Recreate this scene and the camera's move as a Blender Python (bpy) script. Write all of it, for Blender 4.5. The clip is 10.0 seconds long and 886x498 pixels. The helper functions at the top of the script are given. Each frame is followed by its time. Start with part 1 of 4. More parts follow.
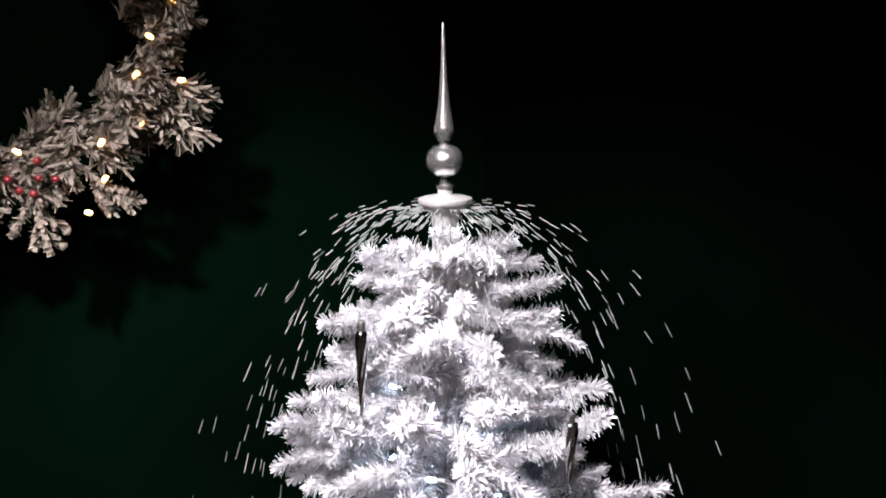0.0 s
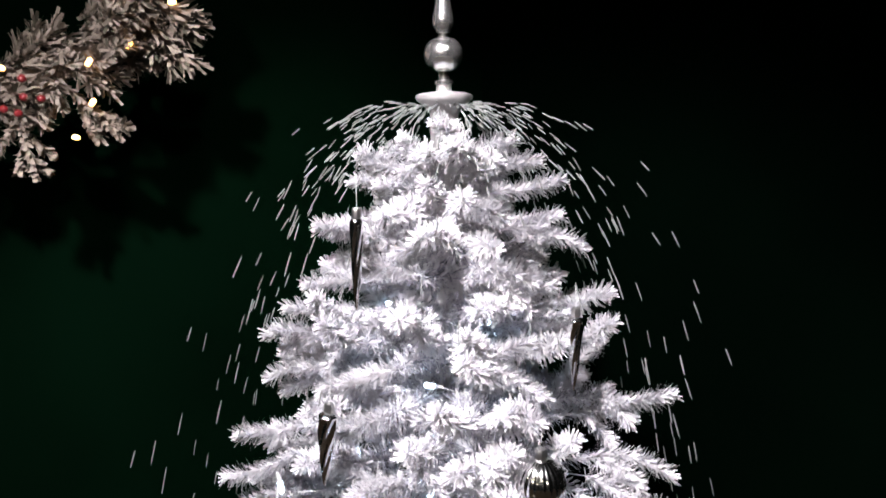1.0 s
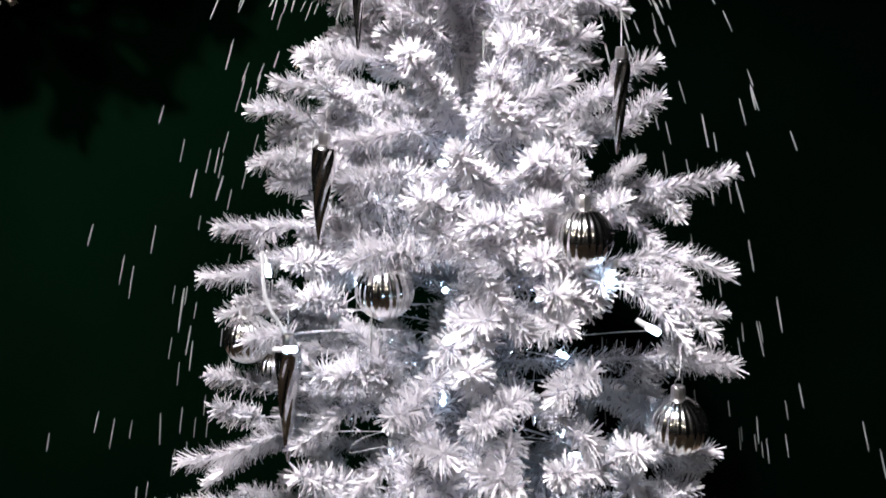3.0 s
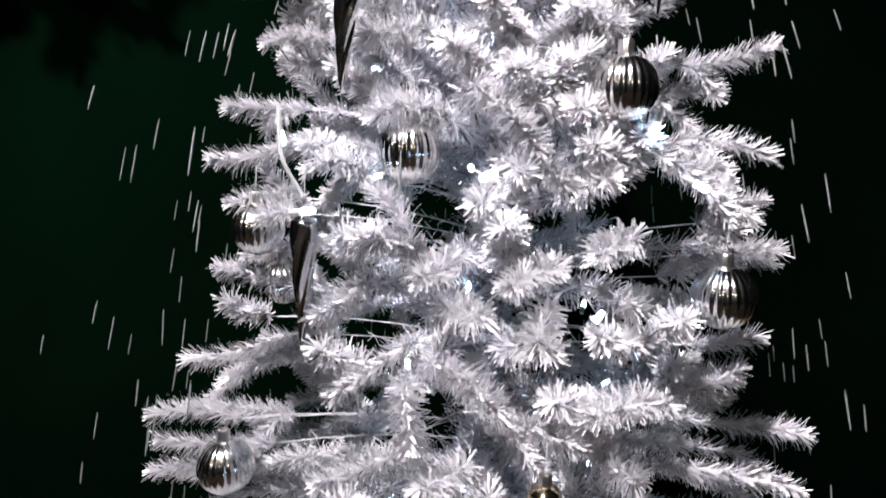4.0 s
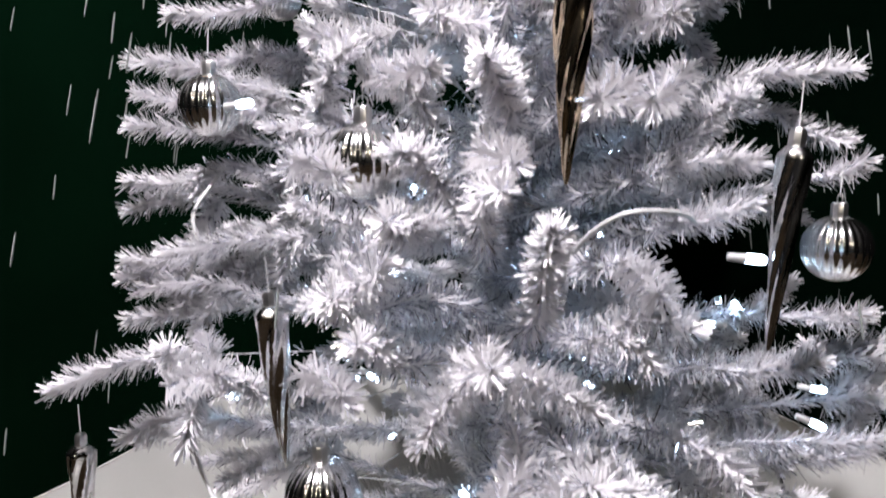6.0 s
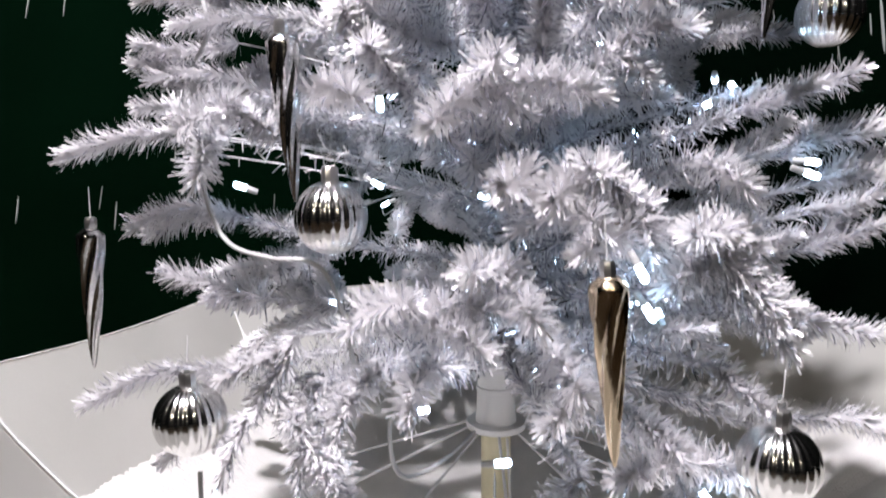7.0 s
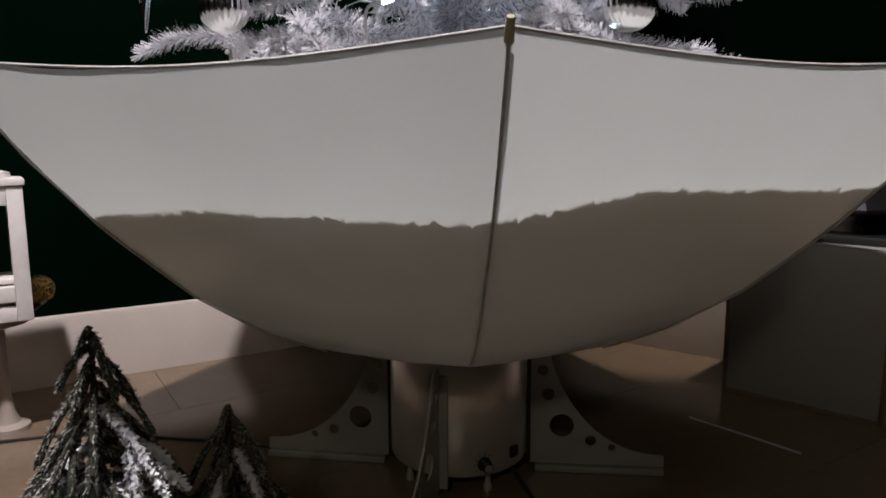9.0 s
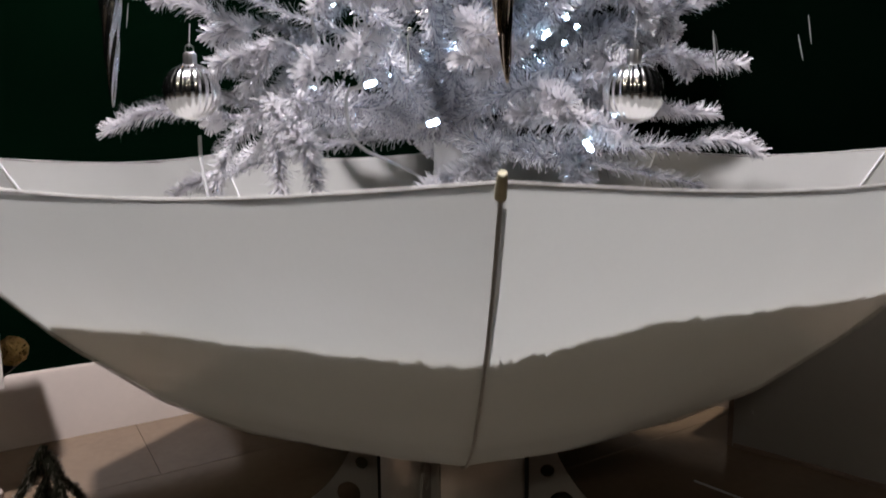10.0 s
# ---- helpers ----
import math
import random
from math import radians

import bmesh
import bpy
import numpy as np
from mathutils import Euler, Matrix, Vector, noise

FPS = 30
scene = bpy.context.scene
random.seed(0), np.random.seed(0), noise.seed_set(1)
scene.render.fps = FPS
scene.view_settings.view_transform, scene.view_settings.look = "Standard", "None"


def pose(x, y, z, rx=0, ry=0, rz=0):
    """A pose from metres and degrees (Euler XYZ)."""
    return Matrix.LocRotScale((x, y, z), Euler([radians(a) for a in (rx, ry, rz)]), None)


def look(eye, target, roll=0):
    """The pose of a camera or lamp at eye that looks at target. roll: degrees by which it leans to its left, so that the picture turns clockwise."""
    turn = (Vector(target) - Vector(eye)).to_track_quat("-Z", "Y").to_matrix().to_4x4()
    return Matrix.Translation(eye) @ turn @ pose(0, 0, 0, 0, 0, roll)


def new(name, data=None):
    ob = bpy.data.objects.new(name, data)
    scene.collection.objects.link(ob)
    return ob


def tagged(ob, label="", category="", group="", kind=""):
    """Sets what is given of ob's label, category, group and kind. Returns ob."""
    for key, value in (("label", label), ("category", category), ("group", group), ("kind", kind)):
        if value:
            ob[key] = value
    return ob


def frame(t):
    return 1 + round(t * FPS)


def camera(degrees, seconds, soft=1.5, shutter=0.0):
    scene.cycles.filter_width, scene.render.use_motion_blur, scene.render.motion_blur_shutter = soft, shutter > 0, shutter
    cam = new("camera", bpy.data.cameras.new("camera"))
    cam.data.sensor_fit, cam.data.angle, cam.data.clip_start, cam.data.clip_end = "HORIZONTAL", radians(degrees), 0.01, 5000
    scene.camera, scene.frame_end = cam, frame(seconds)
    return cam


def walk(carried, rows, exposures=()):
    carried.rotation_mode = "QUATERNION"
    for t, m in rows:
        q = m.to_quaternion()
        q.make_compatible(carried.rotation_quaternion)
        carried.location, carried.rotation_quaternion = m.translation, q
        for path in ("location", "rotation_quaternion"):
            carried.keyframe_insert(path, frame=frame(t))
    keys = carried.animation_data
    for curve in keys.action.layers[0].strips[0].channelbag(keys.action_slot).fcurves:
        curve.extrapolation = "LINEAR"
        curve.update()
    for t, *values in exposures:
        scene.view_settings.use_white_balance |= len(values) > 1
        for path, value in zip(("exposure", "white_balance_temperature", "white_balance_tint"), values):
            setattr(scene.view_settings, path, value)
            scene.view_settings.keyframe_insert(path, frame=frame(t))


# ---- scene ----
cam = camera(66.0, 10.0, soft=1.7, shutter=0.28)
PATH = [
    (0, pose(0.0082, -0.8282, 1.8521, 0, 0, 0.80) @ pose(0, 0, 0, 78.37) @ pose(0, 0, 0, 0, 0, -0.74)),
    (0.5, pose(0.0112, -0.8244, 1.7901, 0, 0, 0.79) @ pose(0, 0, 0, 78.42) @ pose(0, 0, 0, 0, 0, -0.73)),
    (1, pose(0.0065, -0.8184, 1.7290, 0, 0, 0.70) @ pose(0, 0, 0, 78.40) @ pose(0, 0, 0, 0, 0, -0.73)),
    (1.5, pose(0.0038, -0.8016, 1.6656, 0, 0, 0.64) @ pose(0, 0, 0, 78.36) @ pose(0, 0, 0, 0, 0, -0.77)),
    (2, pose(0.0005, -0.7806, 1.5998, 0, 0, 0.69) @ pose(0, 0, 0, 78.39) @ pose(0, 0, 0, 0, 0, -0.78)),
    (2.5, pose(-0.0041, -0.7636, 1.5341, 0, 0, 0.73) @ pose(0, 0, 0, 78.42) @ pose(0, 0, 0, 0, 0, -0.83)),
    (4, pose(-0.0449, -0.7316, 1.3480, 0, 0, 0.04) @ pose(0, 0, 0, 79.13) @ pose(0, 0, 0, 0, 0, -0.46)),
    (4.5, pose(-0.0521, -0.7253, 1.2765, 0, 0, 0.17) @ pose(0, 0, 0, 79.80) @ pose(0, 0, 0, 0, 0, -0.49)),
    (5, pose(-0.0529, -0.7192, 1.1943, 0, 0, 0.02) @ pose(0, 0, 0, 80.11) @ pose(0, 0, 0, 0, 0, -0.51)),
    (5.2, pose(-0.0500, -0.7192, 1.1616, 0, 0, 0.13) @ pose(0, 0, 0, 80.19) @ pose(0, 0, 0, 0, 0, -0.35)),
    (6.3, pose(-0.0603, -0.7347, 0.9475, 0, 0, -0.06) @ pose(0, 0, 0, 82.06) @ pose(0, 0, 0, 0, 0, -0.81)),
    (6.5, pose(-0.0621, -0.7420, 0.9119, 0, 0, -0.18) @ pose(0, 0, 0, 82.14) @ pose(0, 0, 0, 0, 0, -0.61)),
    (7, pose(-0.0658, -0.7665, 0.8175, 0, 0, -0.38) @ pose(0, 0, 0, 82.25) @ pose(0, 0, 0, 0, 0, -0.46)),
    (7.5, pose(-0.0623, -0.8014, 0.7205, 0, 0, -0.27) @ pose(0, 0, 0, 82.92) @ pose(0, 0, 0, 0, 0, 0.15)),
    (8, pose(-0.0570, -0.8674, 0.6179, 0, 0, -0.58) @ pose(0, 0, 0, 82.41) @ pose(0, 0, 0, 0, 0, -0.70)),
    (8.3, pose(-0.0533, -0.9096, 0.5651, 0, 0, -0.82) @ pose(0, 0, 0, 82.31) @ pose(0, 0, 0, 0, 0, -0.19)),
    (8.5, pose(-0.0448, -0.9437, 0.5380, 0, 0, -0.31) @ pose(0, 0, 0, 82.00) @ pose(0, 0, 0, 0, 0, -0.29)),
    (8.6, pose(-0.0393, -0.9550, 0.5206, 0, 0, -0.27) @ pose(0, 0, 0, 81.99) @ pose(0, 0, 0, 0, 0, -0.31)),
    (9, pose(-0.0297, -1.0124, 0.4916, 0, 0, -0.36) @ pose(0, 0, 0, 81.76) @ pose(0, 0, 0, 0, 0, -0.32)),
    (9.3, pose(-0.0262, -1.0295, 0.4899, 0, 0, -0.48) @ pose(0, 0, 0, 81.38) @ pose(0, 0, 0, 0, 0, -0.48)),
    (9.5, pose(-0.0201, -1.0183, 0.4975, 0, 0, -0.37) @ pose(0, 0, 0, 81.87) @ pose(0, 0, 0, 0, 0, -0.30)),
    (10, pose(-0.0213, -0.9450, 0.5726, 0, 0, -0.65) @ pose(0, 0, 0, 82.29) @ pose(0, 0, 0, 0, 0, -0.64)),
]
EXPOSURES = [(0.0, -0.02), (2.5, -0.12), (4.5, 0.0), (6.5, 0.35), (7.5, 0.45), (8.3, 0.1), (9.0, -0.12), (9.5, -0.12), (10.0, 0.05)]
walk(cam, PATH, EXPOSURES)

# ---------------------------------------------------------------- light
world = bpy.data.worlds.new("world")
world.use_nodes = True
world.node_tree.nodes["Background"].inputs[0].default_value = (0.9, 0.75, 0.6, 1)
world.node_tree.nodes["Background"].inputs[1].default_value = 0.01
scene.world = world


def lamp(name, kind, m, energy, colour, **extra):
    data = bpy.data.lights.new(name, kind)
    data.energy, data.color = energy, colour
    for key, value in extra.items():
        if key == "size":
            data.size = value
        if key == "spot":
            data.spot_size = radians(value)
        if key == "blend":
            data.spot_blend = value
        if key == "soft":
            data.shadow_soft_size = value
    ob = new(name, data)
    ob.matrix_world = m
    return ob


# the shop's track spot on the tree, high in front, and the dim warm lights of the shop behind
lamp("track_spot", "SPOT", look((-0.46, -1.05, 2.75), (-0.08, 0.10, 1.13)), 430, (0.985, 0.93, 0.975), spot=63, blend=0.6, soft=0.05)
lamp("wreath_spot", "SPOT", look((0.30, -1.2, 2.8), (-0.50, 0.42, 1.80)), 62, (1.0, 0.93, 0.90), spot=36, blend=0.8, soft=0.05)
for x, y, e in ((-1.5, -2.5, 3.2), (-0.7, -4.6, 12.0)):
    lamp("shop_light", "AREA", look((x, y, 2.85), (x * 0.3, y * 0.4, 0)), e, (1.0, 0.88, 0.70), size=0.28)
lamp("box_spot", "SPOT", look((1.0, -0.15, 2.85), (0.50, 0.64, 0.0)), 200, (1.0, 0.90, 0.80), spot=11, blend=0.6, soft=0.05)


# ---------------------------------------------------------------- materials
def mat(name, base, rough=0.6, metal=0.0, vary=0.12, scale=20.0, fine=180.0, bump=0.15, spec=0.5, second=None):
    m = bpy.data.materials.new(name)
    m.use_nodes = True
    nt = m.node_tree
    b = nt.nodes["Principled BSDF"]
    b.inputs["Roughness"].default_value = rough
    b.inputs["Metallic"].default_value = metal
    b.inputs["Specular IOR Level"].default_value = spec
    tc = nt.nodes.new("ShaderNodeTexCoord")
    n1 = nt.nodes.new("ShaderNodeTexNoise")
    n1.inputs["Scale"].default_value, n1.inputs["Detail"].default_value = scale, 4
    n2 = nt.nodes.new("ShaderNodeTexNoise")
    n2.inputs["Scale"].default_value, n2.inputs["Detail"].default_value = fine, 3
    nt.links.new(tc.outputs["Object"], n1.inputs["Vector"])
    nt.links.new(tc.outputs["Object"], n2.inputs["Vector"])
    add = nt.nodes.new("ShaderNodeMath")
    add.operation = "MULTIPLY_ADD"
    add.inputs[1].default_value = 0.35
    nt.links.new(n2.outputs["Fac"], add.inputs[0])
    nt.links.new(n1.outputs["Fac"], add.inputs[2])
    ramp = nt.nodes.new("ShaderNodeValToRGB")
    lo = second or [c * (1 - vary) for c in base]
    hi = [min(1, c * (1 + vary)) for c in base]
    ramp.color_ramp.elements[0].position, ramp.color_ramp.elements[1].position = 0.45, 0.95
    ramp.color_ramp.elements[0].color, ramp.color_ramp.elements[1].color = (*lo, 1), (*hi, 1)
    nt.links.new(add.outputs[0], ramp.inputs[0])
    nt.links.new(ramp.outputs[0], b.inputs["Base Color"])
    mr = nt.nodes.new("ShaderNodeMapRange")
    mr.inputs[3].default_value, mr.inputs[4].default_value = max(0.02, rough * 0.8), min(1, rough * 1.2)
    nt.links.new(n1.outputs["Fac"], mr.inputs[0])
    nt.links.new(mr.outputs[0], b.inputs["Roughness"])
    if bump:
        bp = nt.nodes.new("ShaderNodeBump")
        bp.inputs["Strength"].default_value, bp.inputs["Distance"].default_value = bump, 0.002
        nt.links.new(n2.outputs["Fac"], bp.inputs["Height"])
        nt.links.new(bp.outputs[0], b.inputs["Normal"])
    return m


def add_translucent(m, colour, share):
    nt = m.node_tree
    out = nt.nodes["Material Output"]
    b = nt.nodes["Principled BSDF"]
    tr = nt.nodes.new("ShaderNodeBsdfTranslucent")
    tr.inputs[0].default_value = (*colour, 1)
    mix = nt.nodes.new("ShaderNodeMixShader")
    mix.inputs[0].default_value = share
    nt.links.new(b.outputs[0], mix.inputs[1])
    nt.links.new(tr.outputs[0], mix.inputs[2])
    nt.links.new(mix.outputs[0], out.inputs[0])
    return m


def glow(name, colour, strength):
    m = bpy.data.materials.new(name)
    m.use_nodes = True
    b = m.node_tree.nodes["Principled BSDF"]
    b.inputs["Base Color"].default_value = (0.9, 0.9, 0.9, 1)
    b.inputs["Roughness"].default_value = 0.3
    b.inputs["Emission Color"].default_value = (*colour, 1)
    b.inputs["Emission Strength"].default_value = strength
    return m


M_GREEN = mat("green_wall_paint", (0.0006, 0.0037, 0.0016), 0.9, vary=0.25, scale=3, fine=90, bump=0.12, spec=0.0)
# the green wall paint again, darkened: missing light put into the colour
M_DARK = mat("unlit_green_wall_paint", (0.0004, 0.0018, 0.0009), 0.95, vary=0.3, scale=3, fine=90, bump=0.1, spec=0.0)
M_FLOOR = mat("beige_floor_laminate", (0.19, 0.135, 0.092), 0.16, vary=0.16, scale=4, fine=60, bump=0.03, spec=0.45)
M_JOINT = mat("floor_joint", (0.22, 0.165, 0.115), 0.8, vary=0.2)
M_SKIRT = mat("white_skirting_paint", (0.50, 0.43, 0.38), 0.45, vary=0.06, scale=6, fine=70, bump=0.05)
M_NEEDLE = add_translucent(mat("white_pvc_needle", (0.84, 0.82, 0.84), 0.24, vary=0.06, scale=8, fine=60, bump=0, spec=0.7), (0.82, 0.82, 0.84), 0.27)
M_TINSEL = mat("silver_film_needle", (0.84, 0.85, 0.90), 0.09, 0.85, vary=0.1, scale=30, bump=0)
M_STEM = mat("white_wire_stem", (0.62, 0.62, 0.64), 0.5, vary=0.1, bump=0.1)
M_SILVER = mat("polished_silver", (0.86, 0.85, 0.83), 0.17, 1.0, vary=0.03, scale=12, fine=60, bump=0.02)
M_FINIAL = mat("satin_polished_silver", (0.88, 0.87, 0.86), 0.20, 0.95, vary=0.03, scale=12, fine=60, bump=0.02)
M_SATIN = mat("satin_silver", (0.72, 0.71, 0.70), 0.3, 1.0, vary=0.05, scale=25, fine=200, bump=0.03)
M_ICE = mat("silver_icicle_mirror", (0.84, 0.83, 0.81), 0.17, 1.0, vary=0.05, scale=40, fine=150, bump=0.15)
M_BRONZE = mat("champagne_mirror", (0.74, 0.60, 0.43), 0.16, 1.0, vary=0.06, scale=25, bump=0.02)
M_FABRIC = add_translucent(mat("white_nylon_fabric", (0.69, 0.69, 0.66), 0.20, vary=0.07, scale=9, fine=350, bump=0.10, spec=0.45), (0.74, 0.75, 0.70), 0.5)
M_FABRIC.node_tree.nodes["Principled BSDF"].inputs["Coat Weight"].default_value = 0.5
M_FABRIC.node_tree.nodes["Principled BSDF"].inputs["Coat Roughness"].default_value = 0.16
M_SEAM = mat("grey_seam_binding", (0.52, 0.51, 0.48), 0.7, vary=0.2, scale=60)
M_BRASS = mat("brass_rib_tip", (0.64, 0.60, 0.42), 0.5, 0.1, vary=0.2, scale=60)
M_CAPPAINT = mat("silver_paint", (0.52, 0.51, 0.51), 0.33, 0.45, vary=0.05, scale=25, bump=0.03)
M_WIRE = mat("white_painted_steel", (0.66, 0.66, 0.66), 0.35, vary=0.05)
M_CREAM = mat("cream_plastic_tube", (0.62, 0.57, 0.38), 0.4, vary=0.06, scale=15)
M_WHITEPL = mat("white_plastic", (0.74, 0.74, 0.73), 0.4, vary=0.04, scale=15)
M_SNOW = add_translucent(mat("foam_snow", (0.80, 0.79, 0.78), 0.85, vary=0.06, scale=40, fine=420, bump=0.9, spec=0.2), (0.80, 0.77, 0.70), 0.30)
M_ALU = mat("brushed_aluminium", (0.80, 0.77, 0.72), 0.30, 0.6, vary=0.06, scale=10, fine=250, bump=0.05)
M_STEEL = mat("grey_steel_plate", (0.40, 0.385, 0.36), 0.42, 0.2, vary=0.08, scale=14, fine=200, bump=0.05)
M_BLACK = mat("black_plastic", (0.012, 0.012, 0.012), 0.4, vary=0.2)
M_BLACKM = mat("black_metal", (0.012, 0.011, 0.010), 0.5, 0.2, vary=0.3)
M_WHITEWOOD = mat("whitewashed_wood", (0.70, 0.65, 0.62), 0.55, vary=0.1, scale=14, fine=120, bump=0.25)
# white stand toned down to beige: the shade on it sits in this colour
M_STAND = mat("shaded_stand_paint", (0.34, 0.28, 0.24), 0.6, vary=0.08, scale=14, fine=120, bump=0.1)
M_WICKER = mat("golden_wicker", (0.48, 0.31, 0.11), 0.6, vary=0.25, scale=60)
M_BOX = mat("white_laminate_box", (0.30, 0.285, 0.265), 0.5, vary=0.05, scale=6, fine=90, bump=0.04)
M_BOXEDGE = mat("brown_edge_band", (0.20, 0.14, 0.11), 0.6, vary=0.15)
M_FIR = mat("frosted_fir_needle", (0.055, 0.058, 0.043), 0.75, vary=0.35, scale=60, fine=300, bump=0.1, spec=0.3)
M_FIRGREY = mat("grey_frosted_needle", (0.36, 0.34, 0.30), 0.8, vary=0.25, scale=60, fine=300, bump=0.1, spec=0.2)
M_FLOCK = mat("flocking_snow", (0.80, 0.80, 0.82), 0.85, vary=0.06, scale=60, fine=400, bump=0.6)
M_WREATH = mat("flocked_wreath_needle", (0.21, 0.175, 0.145), 0.85, vary=0.3, scale=30, fine=250, bump=0.2, spec=0.2)
M_WREATHD = mat("dark_wreath_needle", (0.06, 0.055, 0.04), 0.8, vary=0.3, scale=30, fine=250, bump=0.2, spec=0.2)
M_BERRY = mat("red_berry_gloss", (0.12, 0.008, 0.010), 0.3, vary=0.2)
M_LED = glow("cool_white_led", (0.50, 0.74, 1.0), 22.0)
M_WARM = glow("warm_white_led", (1.0, 0.46, 0.10), 8.0)
M_CABLE = mat("translucent_white_cable", (0.50, 0.50, 0.50), 0.35, vary=0.05)
M_PELLET = mat("white_foam_pellet", (0.20, 0.215, 0.205), 0.8, vary=0.05, bump=0.2)


# ---------------------------------------------------------------- mesh tools
def part(name, bm, material, parent=None, label="", smooth=True):
    me = bpy.data.meshes.new(name)
    bm.to_mesh(me)
    bm.free()
    for m in (material if isinstance(material, (list, tuple)) else [material]):
        me.materials.append(m)
    if smooth:
        me.polygons.foreach_set("use_smooth", [True] * len(me.polygons))
        me.set_sharp_from_angle(angle=radians(40))
    ob = new(name, me)
    ob.parent = parent
    if label:
        tagged(ob, label)
    return ob


def thing(name, label, category, place=(0, 0, 0), turn=0, group="", kind=""):
    ob = new(name)
    ob.empty_display_size = 0.05
    ob.matrix_world = pose(*place, 0, 0, turn)
    return tagged(ob, label, category, group, kind)


def box(bm, c, s, turn=0, bevel=0.0):
    g = bmesh.ops.create_cube(bm, size=1.0)
    bmesh.ops.transform(bm, matrix=pose(*c, 0, 0, turn) @ Matrix.Diagonal((*s, 1)), verts=g["verts"])
    if bevel:
        ed = list({e for v in g["verts"] for e in v.link_edges})
        bmesh.ops.bevel(bm, geom=ed, offset=bevel, segments=2, affect="EDGES", profile=0.6)


def lathe(bm, prof, seg=32, m=Matrix.Identity(4), flute=0, depth=0.0):
    """Turns a profile of (radius, height) about z; flutes press in that many grooves."""
    rings = []
    for r, z in prof:
        if r < 1e-6:
            rings.append([bm.verts.new(m @ Vector((0, 0, z)))])
            continue
        ring = []
        for k in range(seg):
            a = 2 * math.pi * k / seg
            q = r * (1 - depth * (0.5 + 0.5 * math.cos(a * flute))) if flute else r
            ring.append(bm.verts.new(m @ Vector((q * math.cos(a), q * math.sin(a), z))))
        rings.append(ring)
    for a, b in zip(rings, rings[1:]):
        for k in range(seg):
            j = (k + 1) % seg
            if len(a) == 1 and len(b) == 1:
                continue
            if len(a) == 1:
                bm.faces.new((a[0], b[j], b[k]))
            elif len(b) == 1:
                bm.faces.new((a[k], a[j], b[0]))
            else:
                bm.faces.new((a[k], a[j], b[j], b[k]))
    bmesh.ops.recalc_face_normals(bm, faces=bm.faces[:])


def tube(bm, pts, r, seg=8, r_end=None):
    """A round rod along points."""
    pts = [Vector(p) for p in pts]
    rings = []
    for i, p in enumerate(pts):
        d = (pts[min(i + 1, len(pts) - 1)] - pts[max(i - 1, 0)]).normalized()
        ref = Vector((0, 0, 1)) if abs(d.z) < 0.9 else Vector((1, 0, 0))
        u = d.cross(ref).normalized()
        v = d.cross(u)
        q = r if r_end is None else r + (r_end - r) * i / (len(pts) - 1)
        rings.append([bm.verts.new(p + q * (math.cos(2 * math.pi * k / seg) * u + math.sin(2 * math.pi * k / seg) * v)) for k in range(seg)])
    for a, b in zip(rings, rings[1:]):
        for k in range(seg):
            j = (k + 1) % seg
            bm.faces.new((a[k], a[j], b[j], b[k]))
    bm.faces.new(rings[0])
    bm.faces.new(rings[-1][::-1])


def curve_pts(pts, n=24):
    """Catmull-Rom points through pts."""
    p = [Vector(q) for q in pts]
    p = [2 * p[0] - p[1]] + p + [2 * p[-1] - p[-2]]
    out = []
    for i in range(1, len(p) - 2):
        for k in range(n):
            t = k / n
            out.append(0.5 * (2 * p[i] + (p[i + 1] - p[i - 1]) * t + (2 * p[i - 1] - 5 * p[i] + 4 * p[i + 1] - p[i + 2]) * t * t
                              + (3 * p[i] - p[i - 1] - 3 * p[i + 1] + p[i + 2]) * t ** 3))
    out.append(p[-2])
    return out


